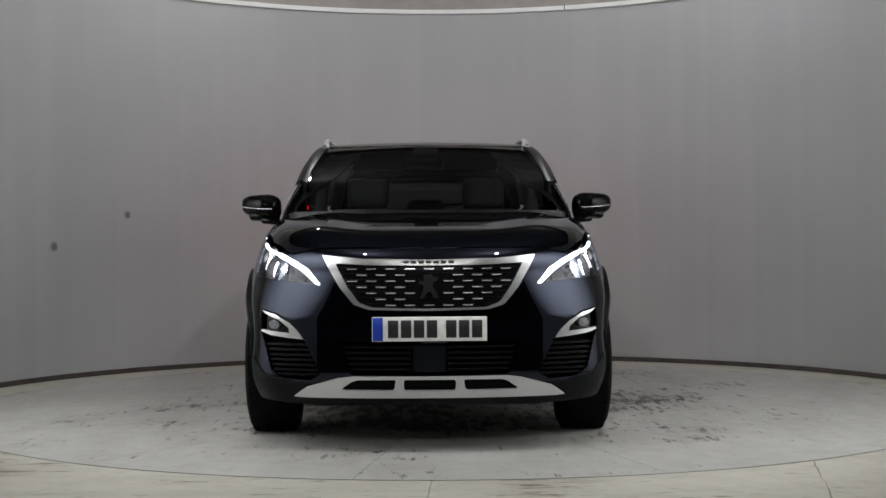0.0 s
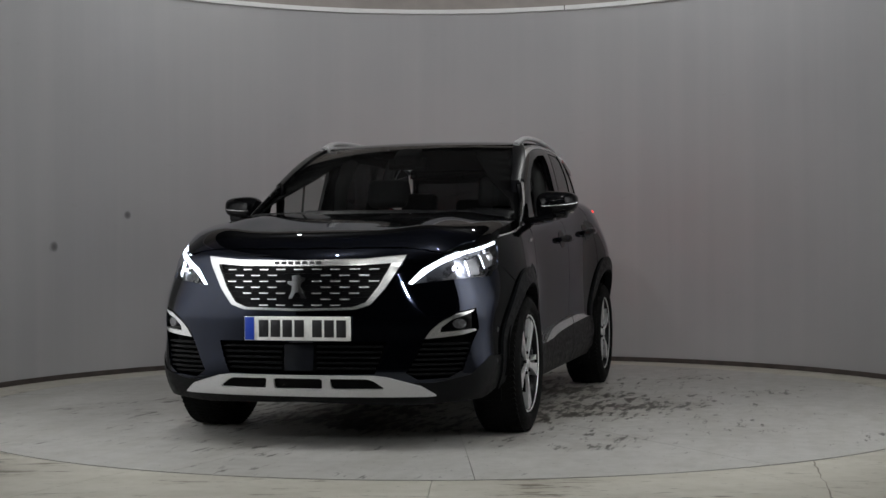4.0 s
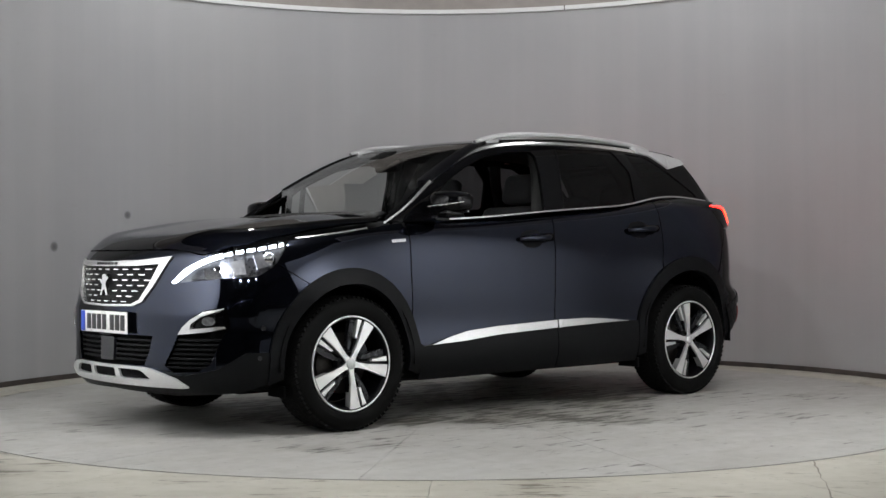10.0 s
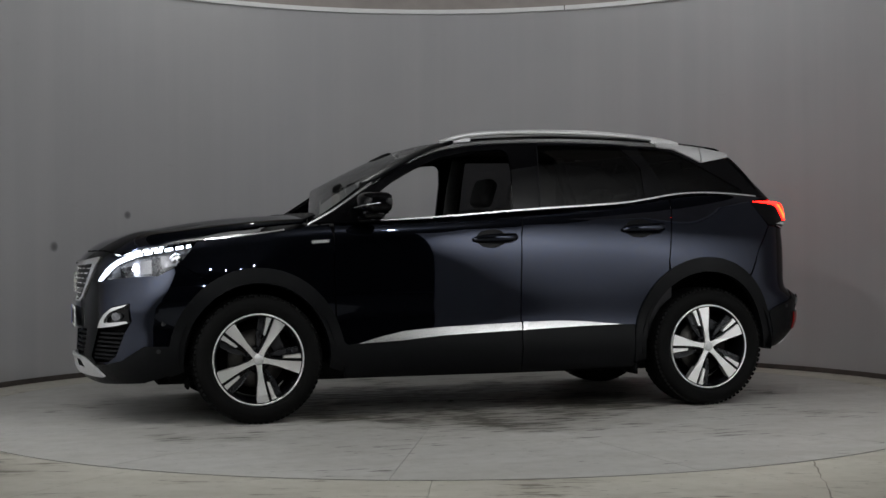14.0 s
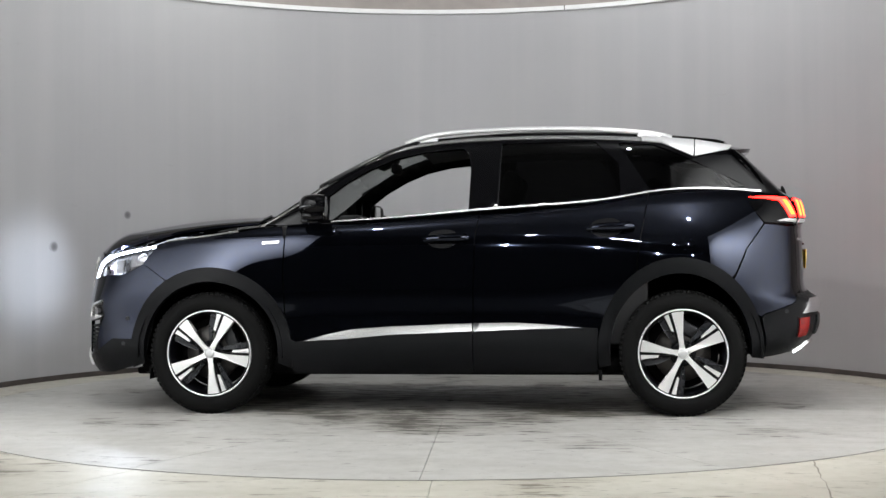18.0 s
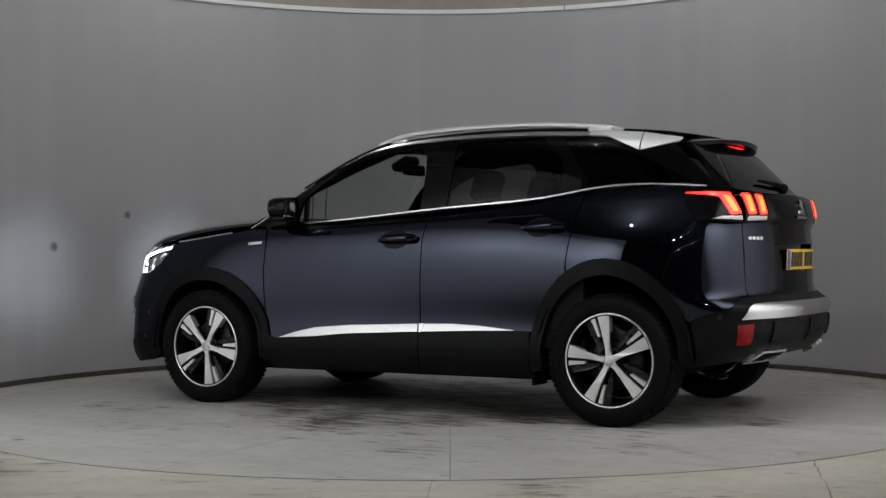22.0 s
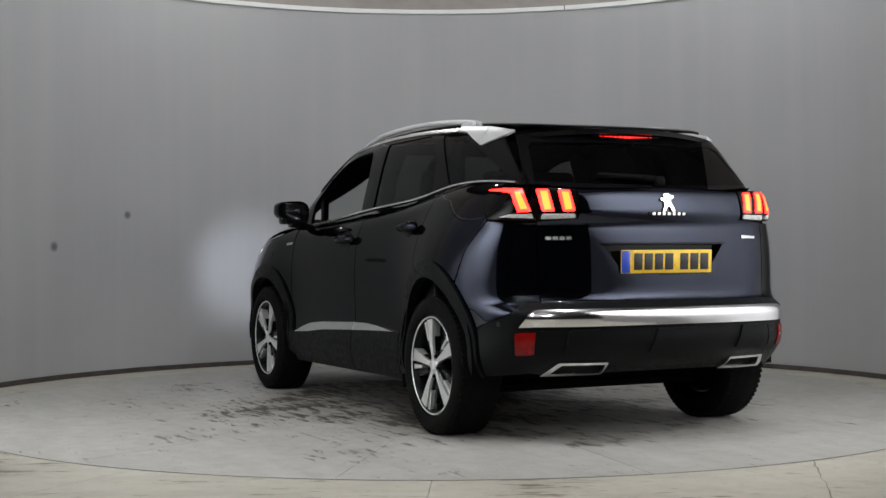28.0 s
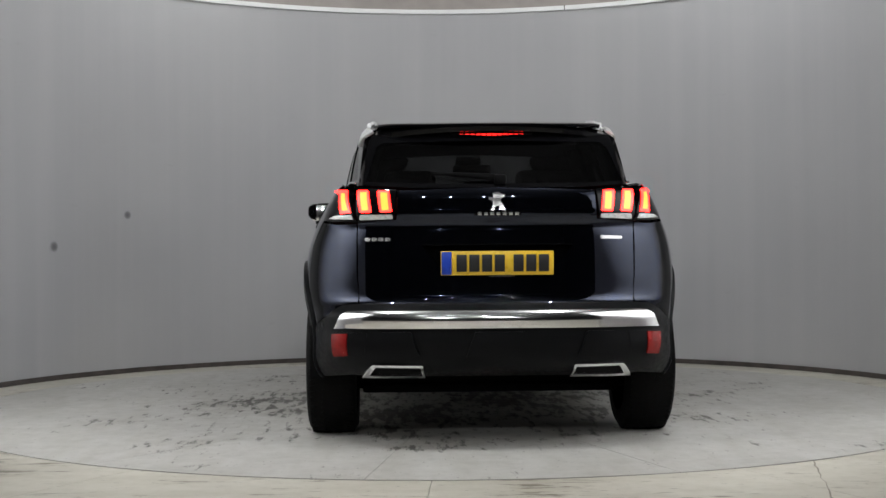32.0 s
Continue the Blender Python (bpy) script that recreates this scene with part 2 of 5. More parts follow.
# ---- builders ----
def mesh_object(name, verts, faces, mat, parent=None, label="", smooth=True, normals=None):
    me = bpy.data.meshes.new(name)
    me.from_pydata([tuple(v) for v in verts], [], [tuple(f) for f in faces])
    me.materials.append(mat)
    me.polygons.foreach_set("use_smooth", [smooth] * len(me.polygons))
    if normals is not None:
        me.normals_split_custom_set_from_vertices([tuple(n) for n in normals])
    ob = new(name, me)
    ob.parent = parent
    return tagged(ob, label)


def part(name, bm, mat, parent, label="", smooth=True):
    me = bpy.data.meshes.new(name)
    bmesh.ops.recalc_face_normals(bm, faces=bm.faces)
    bm.to_mesh(me)
    bm.free()
    me.materials.append(mat)
    me.polygons.foreach_set("use_smooth", [smooth] * len(me.polygons))
    if smooth:
        me.set_sharp_from_angle(angle=radians(35))
    ob = new(name, me)
    ob.parent = parent
    return tagged(ob, label)


def fillet(poly, r):
    """Rounds the corners of a flat outline."""
    if r <= 0:
        return [tuple(p) for p in poly]
    out, n = [], len(poly)
    for i in range(n):
        a, b, c = (np.array(poly[(i + k) % n], float) for k in (-1, 0, 1))
        u, v = a - b, c - b
        lu, lv = np.linalg.norm(u), np.linalg.norm(v)
        if lu < 1e-6 or lv < 1e-6:
            continue
        cosang = float(u @ v / lu / lv)
        if cosang < -0.97:
            out.append(tuple(b))
            continue
        d = min(r, lu * 0.45, lv * 0.45)
        p, q = b + u / lu * d, b + v / lv * d
        for t in (0, 0.33, 0.67, 1):
            out.append(tuple((1 - t) ** 2 * p + 2 * t * (1 - t) * b + t * t * q))
    return out


def curve2d(*pts, n=24):
    """A smooth open line through a few flat points."""
    p = np.array(pts, float)
    s = np.r_[0, np.cumsum(np.linalg.norm(np.diff(p, axis=0), axis=1))]
    fx, fy = spline(*zip(s, p[:, 0])), spline(*zip(s, p[:, 1]))
    t = np.linspace(0, s[-1], n)
    return list(zip(fx(t).tolist(), fy(t).tolist()))


def band(line, w0, w1=None, ends=0.0):
    """The outline of a strip of that width along a line, tapering at its ends to the share given."""
    w1 = w0 if w1 is None else w1
    p = np.array(line, float)
    t = np.gradient(p, axis=0)
    t /= np.linalg.norm(t, axis=1)[:, None]
    nrm = np.stack([-t[:, 1], t[:, 0]], -1)
    w = np.linspace(w0, w1, len(p))[:, None] / 2
    if ends:
        s = np.linspace(0, 1, len(p))[:, None]
        w = w * np.clip(np.minimum(s, 1 - s) / ends, 0.06, 1)
    return [tuple(v) for v in np.r_[p + nrm * w, (p - nrm * w)[::-1]]]


def arc(cx, cz, r, a0, a1, n=20, rz=None):
    rz = r if rz is None else rz
    return [(cx + r * math.cos(radians(a)), cz + rz * math.sin(radians(a))) for a in np.linspace(a0, a1, n)]


def inside(p, poly):
    a = np.array(poly, float)
    b = np.roll(a, -1, axis=0)
    x, y = p[:, 0][:, None], p[:, 1][:, None]
    with np.errstate(divide="ignore", invalid="ignore"):
        cross = ((a[:, 1] > y) != (b[:, 1] > y)) & (x < (b[:, 0] - a[:, 0]) * (y - a[:, 1]) / (b[:, 1] - a[:, 1]) + a[:, 0])
    return cross.sum(1) % 2 == 1


def split(poly, step):
    out = []
    n = len(poly)
    for i in range(n):
        a, b = np.array(poly[i], float), np.array(poly[(i + 1) % n], float)
        k = max(1, int(math.ceil(np.linalg.norm(b - a) / step)))
        out += [tuple(a + (b - a) * j / k) for j in range(k)]
    return out


def flat_mesh(poly, holes=(), step=0.03):
    """Triangles that fill an outline with holes: points, triangles."""
    from mathutils.geometry import delaunay_2d_cdt
    loops = [split(q, step) for q in (poly, *holes)]
    pts, edges = [], []
    for q in loops:
        k = len(pts)
        pts += q
        edges += [(k + i, k + (i + 1) % len(q)) for i in range(len(q))]
    a = np.array(loops[0])
    lo, hi = a.min(0), a.max(0)
    gx, gy = np.meshgrid(np.arange(lo[0] + step / 2, hi[0], step), np.arange(lo[1] + step / 2, hi[1], step))
    g = np.stack([gx.ravel(), gy.ravel()], -1)
    ok = inside(g, loops[0])
    for q in loops[1:]:
        ok &= ~inside(g, q)
    g = g[ok]
    if len(g):
        b = np.array(pts)
        near = np.min(((g[:, None, :] - b[None]) ** 2).sum(-1), axis=1) < (0.45 * step) ** 2
        pts += [tuple(v) for v in g[~near]]
    vs, _, fs, *_ = delaunay_2d_cdt([Vector(p) for p in pts], edges, [], 0, 1e-6)
    v = np.array([tuple(p) for p in vs])
    f = np.array([t for t in fs if len(t) == 3])
    c = v[f].mean(1)
    ok = inside(c, loops[0])
    for q in loops[1:]:
        ok &= ~inside(c, q)
    return v, f[ok]


def panel(name, poly, proj, mat, parent, off=0.0, thick=0.012, step=0.03, r=0.0, holes=(), field=None, mirror=False, label="", lift=None):
    """A sheet of the car's skin: an outline laid on the body from one side, standing off by so much, with folded edges."""
    field = field or car_field
    q, tri = flat_mesh(fillet(poly, r), holes, step)
    p = proj(q, field)
    nrm = gradient(field, p)
    p = p + nrm * off
    if lift is not None:
        p = p + nrm * lift(q)[:, None]
    a, b, c = p[tri[:, 0]], p[tri[:, 1]], p[tri[:, 2]]
    flip = (np.cross(b - a, c - a) * nrm[tri].mean(1)).sum(1) < 0
    tri[flip] = tri[flip][:, ::-1]
    if lift is not None:
        nrm = np.zeros_like(p)
        fn = np.cross(p[tri[:, 1]] - p[tri[:, 0]], p[tri[:, 2]] - p[tri[:, 0]])
        for k in range(3):
            np.add.at(nrm, tri[:, k], fn)
        nrm /= np.maximum(np.linalg.norm(nrm, axis=1), 1e-12)[:, None]
    count = {}
    for t in tri.tolist():
        for i in range(3):
            e = (t[i], t[(i + 1) % 3])
            count[e] = count.get(e, 0) + 1
    rim = [e for e in count if (e[1], e[0]) not in count]
    verts, normals, faces = [tuple(v) for v in p], [tuple(v) for v in nrm], tri.tolist()
    for i, j in rim:
        k = len(verts)
        quad = [p[j], p[i], p[i] - nrm[i] * thick, p[j] - nrm[j] * thick]
        fn = np.cross(quad[1] - quad[0], quad[3] - quad[0])
        fn = fn / max(np.linalg.norm(fn), 1e-9)
        verts += [tuple(v) for v in quad]
        normals += [tuple(fn)] * 4
        faces.append((k, k + 1, k + 2, k + 3))
    ob = mesh_object(name, verts, faces, mat, parent, label, normals=normals)
    if not mirror:
        return ob
    flipv = [(x, -y, z) for x, y, z in verts]
    flipn = [(x, -y, z) for x, y, z in normals]
    return ob, mesh_object(name, flipv, [f[::-1] for f in faces], mat, parent, label, normals=flipn)


def box_bm(size, at=(0, 0, 0), bev=0.0, seg=2, bm=None, rot=None):
    bm = bm or bmesh.new()
    m = Matrix.Translation(at) @ (rot or Matrix()) @ Matrix.Diagonal((*size, 1))
    made = bmesh.ops.create_cube(bm, size=1, matrix=m)
    if bev:
        es = list({e for v in made["verts"] for e in v.link_edges})
        bmesh.ops.bevel(bm, geom=es, offset=bev, segments=seg, affect="EDGES", profile=0.5)
    return bm


def lathe(profile, n=64, axis="y"):
    """Turns a (radius, across) outline round the y axis."""
    verts, faces = [], []
    k = len(profile)
    for i in range(n):
        a = 2 * math.pi * i / n
        for rad, y in profile:
            verts.append((rad * math.cos(a), y, rad * math.sin(a)))
    for i in range(n):
        for j in range(k - 1):
            a, b = i * k + j, ((i + 1) % n) * k + j
            faces.append((a, a + 1, b + 1, b))
    return verts, faces


def tube(points, rad, seg=8, close=False, flat=1.0):
    """A round bar along points."""
    pts = [Vector(p) for p in points]
    verts, faces = [], []
    n = len(pts)
    for i, p in enumerate(pts):
        a = pts[i - 1] if i else p
        b = pts[i + 1] if i < n - 1 else p
        t = (b - a).normalized()
        u = t.cross(Vector((0, 0, 1)))
        u = u.normalized() if u.length > 1e-4 else Vector((1, 0, 0))
        w = u.cross(t)
        r = rad[i] if isinstance(rad, (list, tuple)) else rad
        for k in range(seg):
            g = 2 * math.pi * k / seg
            verts.append(p + u * (r * math.cos(g)) + w * (r * flat * math.sin(g)))
    for i in range(n - 1):
        for k in range(seg):
            faces.append((i * seg + k, i * seg + (k + 1) % seg, (i + 1) * seg + (k + 1) % seg, (i + 1) * seg + k))
    faces.append(tuple(range(seg)))
    faces.append(tuple(range((n - 1) * seg, n * seg))[::-1])
    return verts, faces


# ---- the studio ----
def ring(name, r0, r1, z0, z1, mat, a0=0.0, a1=2 * math.pi, n=160, parent=None):
    """A solid ring or part of one between two radii and two heights."""
    verts, faces = [], []
    full = a1 - a0 > 6.28
    m = n if full else n + 1
    for i in range(m):
        a = a0 + (a1 - a0) * i / n
        c, s = math.cos(a), math.sin(a)
        verts += [(r0 * c, r0 * s, z0), (r1 * c, r1 * s, z0), (r1 * c, r1 * s, z1), (r0 * c, r0 * s, z1)]
    for i in range(n):
        a, b = 4 * i, 4 * ((i + 1) % m)
        for k in range(4):
            faces.append((a + k, a + (k + 1) % 4, b + (k + 1) % 4, b + k))
    if not full:
        faces += [(0, 1, 2, 3), (4 * n + 3, 4 * n + 2, 4 * n + 1, 4 * n)]
    bm = bmesh.new()
    vs = [bm.verts.new(v) for v in verts]
    for f in faces:
        bm.faces.new([vs[i] for i in f])
    ob = part(name, bm, mat, parent)
    return ob


A0, A1 = -math.pi / 2 + GAP, 1.5 * math.pi - GAP
wall = tagged(ring("wall_round", WALL_R, WALL_R + 0.08, 0, WALL_H, WALL, A0, A1, 180), "matt grey painted round studio wall with faint vertical streaks", "wall", kind="structure")
TRIM = plain("white_trim_paint", (0.78, 0.78, 0.78), 0.5, grain=0.04, gscale=6)
trim = tagged(ring("trim", WALL_R - 0.03, WALL_R + 0.08, WALL_H, WALL_H + 0.035, TRIM, A0, A1, 180), "thin white moulding along the top of the studio wall", "trim", kind="structure")
trim_joint = part("trim_joint", box_bm((0.006, 0.008, 0.035), (0, 0, 0)), plain("joint_dirt", (0.16, 0.15, 0.14), 0.8), trim, smooth=False)
trim_joint.matrix_world = Matrix.Rotation(radians(72.3), 4, "Z") @ Matrix.Translation((WALL_R - 0.032, 0, WALL_H + 0.0175))
VALANCE = plain("brown_grey_cloth", (0.33, 0.30, 0.283), 0.9, grain=0.15, gscale=5)
upper = tagged(ring("wall_upper", WALL_R, WALL_R + 0.08, WALL_H + 0.035, WALL_H + 0.80, VALANCE, A0, A1, 180), "brown-grey cloth band above the white moulding", "wall", kind="structure")
SKIRT = plain("dark_skirting", (0.06, 0.05, 0.045), 0.6, grain=0.4, gscale=12)
skirt = tagged(ring("baseboard", WALL_R - 0.012, WALL_R, 0.0, 0.036, SKIRT, A0, A1, 180), "thin dark dirty strip at the foot of the wall", "baseboard", kind="structure")

JOINT = 25.714


def sector(name, r0, r1, a0, a1, mat, parent, rows=5, cols=10, top=0.0):
    """A slab between two radii and two bearings, a little bowed at its edges."""
    vs, fs = [], []
    for i in range(rows + 1):
        r = r0 + (r1 - r0) * i / rows
        for j in range(cols + 1):
            a = a0 + (a1 - a0) * j / cols
            vs.append((r * math.cos(a), r * math.sin(a), top))
    w = cols + 1
    for i in range(rows):
        for j in range(cols):
            k = i * w + j
            fs.append((k, k + w, k + w + 1, k + 1))
    edge = list(range(w)) + [i * w + cols for i in range(1, rows + 1)] + [rows * w + j for j in range(cols - 1, -1, -1)] + [i * w for i in range(rows - 1, 0, -1)]
    n = len(vs)
    vs += [(vs[k][0], vs[k][1], top - 0.03) for k in edge]
    m = len(edge)
    fs += [(edge[k], edge[(k + 1) % m], n + (k + 1) % m, n + k) for k in range(m)]
    return mesh_object(name, vs, fs, mat, parent, smooth=False)


turntable = tagged(new("turntable"), "round turntable of stained pale concrete slabs, flush with the floor", "turntable")
for k in range(14):
    a0 = radians(132.3 - 90 + JOINT * k)
    g = 0.0006
    sector("slab", 0.02, DISC_R - 0.007, a0 + g, a0 + radians(JOINT) - g, FLOOR, turntable)
SEAM = plain("dark_gap", (0.02, 0.019, 0.017), 0.8)
pit = tagged(ring("floor_gap", 0.0, DISC_R + 0.05, -0.09, -0.029, SEAM, n=160), "dark gap round and between the slabs", "gap", kind="structure")
ground = tagged(new("floor"), "dirty pale painted concrete floor round the turntable", "floor", kind="structure")
for k in range(14):
    a0 = radians(-91.5 + JOINT * k)
    sector("floor_slab", DISC_R + 0.007, 5.2, a0 + 0.0004, a0 + radians(JOINT) - 0.0004, FLOOR_OUT, ground, 4, 12, -0.001)
CRACK = [(1.565, -2.50), (1.556, -2.56), (1.535, -2.63), (1.530, -2.70), (1.508, -2.79), (1.496, -2.87), (1.474, -2.94), (1.470, -3.04), (1.446, -3.14), (1.428, -3.24), (1.398, -3.36), (1.392, -3.50), (1.372, -3.62)]
bm = bmesh.new()
edge = [[bm.verts.new((x + d * (0.0028 + 0.0014 * math.sin(7.0 * k)), y, 0.0012)) for d in (-1, 1)] for k, (x, y) in enumerate(CRACK)]
for a, b in zip(edge, edge[1:]):
    bm.faces.new((a[0], b[0], b[1], a[1]))
tagged(part("floor_crack", bm, plain("crack_dirt", (0.27, 0.25, 0.21), 0.9, grain=0.5, gscale=30), None), "thin dark crack in the pale concrete floor", "crack", kind="structure")
# unseen hall floor; its dark colour stands in for floor left unlit
tagged(ring("floor_outer", 5.2, 16.0, -0.06, -0.004, plain("unlit_hall_floor", (0.05, 0.05, 0.05), 0.7, grain=0.3, gscale=2), n=120), "dark floor of the hall", "floor", kind="structure")


def smudge_mat():
    """A soft round smudge: darkest in its middle, the wall's own grey at its rim."""
    m, nt, b = node_mat("grey_smudge")
    tc, ln = nt.nodes.new("ShaderNodeTexCoord"), nt.nodes.new("ShaderNodeVectorMath")
    ln.operation = "LENGTH"
    link(nt, tc.outputs["Object"], ln.inputs[0])
    link(nt, ramp(nt, ln.outputs["Value"], [(0.008, (0.12, 0.12, 0.125)), (0.024, (0.17, 0.17, 0.175)), (0.043, (0.375, 0.375, 0.385))]), b.inputs["Base Color"])
    b.inputs["Roughness"].default_value = 0.75
    return m


MARK = smudge_mat()
for deg, z, rr in ((151.89, 0.977, 0.043), (139.47, 1.222, 0.036)):
    bm = bmesh.new()
    a = radians(deg)
    m = Matrix.Translation((3.276 * math.cos(a), 3.276 * math.sin(a), z)) @ Matrix.Rotation(a, 4, "Z") @ Matrix.Rotation(radians(90), 4, "Y")
    bmesh.ops.create_cone(bm, cap_ends=True, segments=24, radius1=0.043, radius2=0.042, depth=0.003)
    mark = tagged(part("wall_mark", bm, MARK, None, smooth=False), "small round dark grey patch on the studio wall", "patch", "patches on the wall")
    mark.matrix_world = m @ Matrix.Scale(rr / 0.043, 4)

# walls that leave the round wall smoothly and narrow to the opening
for sx in (1, -1):
    p0 = Vector((3.28 * math.sin(GAP), -3.28 * math.cos(GAP)))
    p1 = p0 + Vector((-math.cos(GAP), -math.sin(GAP))) * 0.75
    p2 = Vector((1.70, -3.45))
    bm = bmesh.new()
    cols = []
    for k in range(25):
        u = k / 24
        p = p0 * (1 - u) ** 2 + p1 * 2 * u * (1 - u) + p2 * u * u
        d = ((p1 - p0) * (1 - u) + (p2 - p1) * u).normalized()
        q = p + Vector((-d.y, d.x)) * 0.08
        cols.append([bm.verts.new((sx * v.x, v.y, z)) for v in (p, q) for z in (0, WALL_H)])
    for a, b in zip(cols, cols[1:]):
        for m, n in ((0, 1), (1, 3), (3, 2), (2, 0)):
            bm.faces.new((a[m], a[n], b[n], b[m]))
    for c in (cols[0], cols[-1]):
        bm.faces.new((c[0], c[1], c[3], c[2]))
    tagged(part("wall_neck_right" if sx > 0 else "wall_neck_left", bm, WALL, None), "matt grey wall beside the studio opening", "wall", kind="structure")

HALL = plain("unlit_hall_dark", (0.05, 0.05, 0.055), 0.8, grain=0.2, gscale=1.5)


# the unseen hall behind the gap, with its own roof, coloured dark as if unlit
def slab(name, size, at, mat, label, category="wall", kind="structure"):
    return tagged(part(name, box_bm(size, at), mat, None, smooth=False), label, category, kind=kind)


slab("wall_hall_back", (14, 0.1, 5), (0, -11.5, 2.5), HALL, "dark wall of the hall behind the gap")
slab("wall_hall_left", (0.1, 14, 5), (-5.0, -5.0, 2.5), HALL, "dark side wall of the hall")
slab("wall_hall_right", (0.1, 14, 5), (5.0, -5.0, 2.5), HALL, "dark side wall of the hall")
slab("ceiling", (12, 16, 0.1), (0, -3.6, 4.3), plain("dark_ceiling_paint", (0.10, 0.10, 0.104), 0.8, grain=0.2, gscale=1.5), "dark hall ceiling", "ceiling")


# ---- the car ----
car = tagged(new("car"), "dark blue-grey metallic car with black cladding and lit lamps", "car")
CXF, CXR = 1.0, -1.0
FRONT, REAR = around(CXF), around(CXR)


def fpts(*yz):
    """Front-view (y, z) to (angle, z) round the nose."""
    q = np.array(yz, float)
    p = from_front(q, body_field)
    return [(math.atan2(v[1], v[0] - CXF), float(v[2])) for v in p]


def fside(*xz):
    p = from_side(np.array(xz, float), body_field)
    return [(math.atan2(v[1], v[0] - CXF), float(v[2])) for v in p]


def rpts(*yz):
    q = np.array(yz, float)
    p = from_rear(q, body_field)
    return [(math.atan2(v[1], v[0] - CXR) % (2 * math.pi), float(v[2])) for v in p]


def rside(*xz):
    p = from_side(np.array(xz, float), body_field)
    return [(math.atan2(v[1], v[0] - CXR) % (2 * math.pi), float(v[2])) for v in p]


def both(half):
    """An outline round the nose from its left half."""
    return list(half) + [(-a, z) for a, z in reversed(half)]


def both_r(half):
    return list(half) + [(2 * math.pi - a, z) for a, z in reversed(half)]


def flip(poly):
    return [(-a, b) for a, b in poly]


def sym(half):
    return list(half) + [(-y, z) for y, z in reversed(half)]


F_ARCH = dict(cx=1.335, cz=0.35, r=0.475, rz=0.485)
R_ARCH = dict(cx=-1.325, cz=0.36, r=0.452, rz=0.515)


def front_arch(a0, a1, n=16, grow=0.0):
    return arc(F_ARCH["cx"], F_ARCH["cz"], F_ARCH["r"] + grow, a0, a1, n, F_ARCH["rz"] + grow)


def rear_arch(a0, a1, n=16, grow=0.0):
    return arc(R_ARCH["cx"], R_ARCH["cz"], R_ARCH["r"] + grow, a0, a1, n, R_ARCH["rz"] + grow)


# inner shells seen only through the gaps
SHELL = [(1.75, 0.26)] + front_arch(-8, 188, 16, -0.05) + [(0.84, 0.25), (-0.84, 0.25)] + rear_arch(-8, 188, 16, -0.05) + [(-1.72, 0.34), (-1.75, 1.0), (1.6, 0.9)]
panel("inner_side", SHELL, from_side, INNER, car, off=-0.03, thick=0.004, step=0.08, mirror=True, field=body_field)
panel("inner_nose", both(fside((1.78, 0.30), (1.70, 0.88)) + fpts((0.5, 0.86))), FRONT, INNER, car, off=-0.055, thick=0.004, step=0.06, field=body_field)
panel("inner_tail", both_r(rside((-1.72, 0.34), (-1.72, 1.15)) + rpts((0.5, 1.19))), REAR, INNER, car, off=-0.05, thick=0.004, step=0.06, field=body_field)
under = part("underbody", box_bm((3.2, 1.45, 0.10), (0.20, 0, 0.27), 0.03), INNER, car)

# bonnet, wings, doors, quarters
BON_EDGE = [(0.0, 0.936), (0.2, 0.937), (0.36, 0.938), (0.487, 0.936), (0.56, 0.928), (0.64, 0.913)]
BON = [(float(p[0]), y) for (y, _), p in zip(BON_EDGE, from_front(np.array(BON_EDGE), body_field))] + [(1.995, 0.672), (1.85, 0.742), (1.64, 0.785), (1.4, 0.799), (1.18, 0.791), (1.07, 0.780), (1.06, 0.70), (1.12, 0.45), (1.15, 0.2), (1.155, 0.0)]
bonnet = panel("bonnet", BON + [(x, -y) for x, y in BON[-2:0:-1]], from_top, PAINT, car, step=0.03, field=body_field)
wing, wing_r = panel("front_wing", [(1.655, 0.976), (1.408, 1.006), (1.181, 1.036), (1.05, 1.060), (0.93, 1.072), (0.910, 0.99), (0.918, 0.815), (0.908, 0.56)] + front_arch(154, 58, 18) + [(1.745, 0.862)], from_side, PAINT, car, mirror=True, field=body_field)
door, door_r = panel("front_door", [(0.900, 1.078), (0.902, 0.99), (0.910, 0.815), (0.900, 0.56), (0.858, 0.432), (0.845, 0.395), (-0.170, 0.45), (-0.173, 0.744), (-0.183, 0.998), (-0.212, 1.154), (0.30, 1.112), (0.62, 1.088)], from_side, PAINT, car, mirror=True, field=body_field)
rdoor, rdoor_r = panel("rear_door", [(-0.219, 1.155), (-0.190, 0.998), (-0.180, 0.744), (-0.177, 0.45), (-0.878, 0.47)] + rear_arch(14, 58, 10) + [(-1.087, 0.855), (-1.108, 0.991), (-1.158, 1.235), (-0.95, 1.206), (-0.63, 1.178)], from_side, PAINT, car, mirror=True, field=body_field)
quarter, quarter_r = panel("rear_wing", [(-1.165, 1.237), (-1.115, 0.991), (-1.094, 0.86)] + rear_arch(60, 128, 12) + [(-1.622, 0.785), (-1.684, 0.923), (-1.786, 1.062), (-1.735, 1.135), (-1.70, 1.20), (-1.745, 1.222), (-1.80, 1.236), (-1.59, 1.252), (-1.334, 1.256)], from_side, PAINT, car, mirror=True, field=body_field)

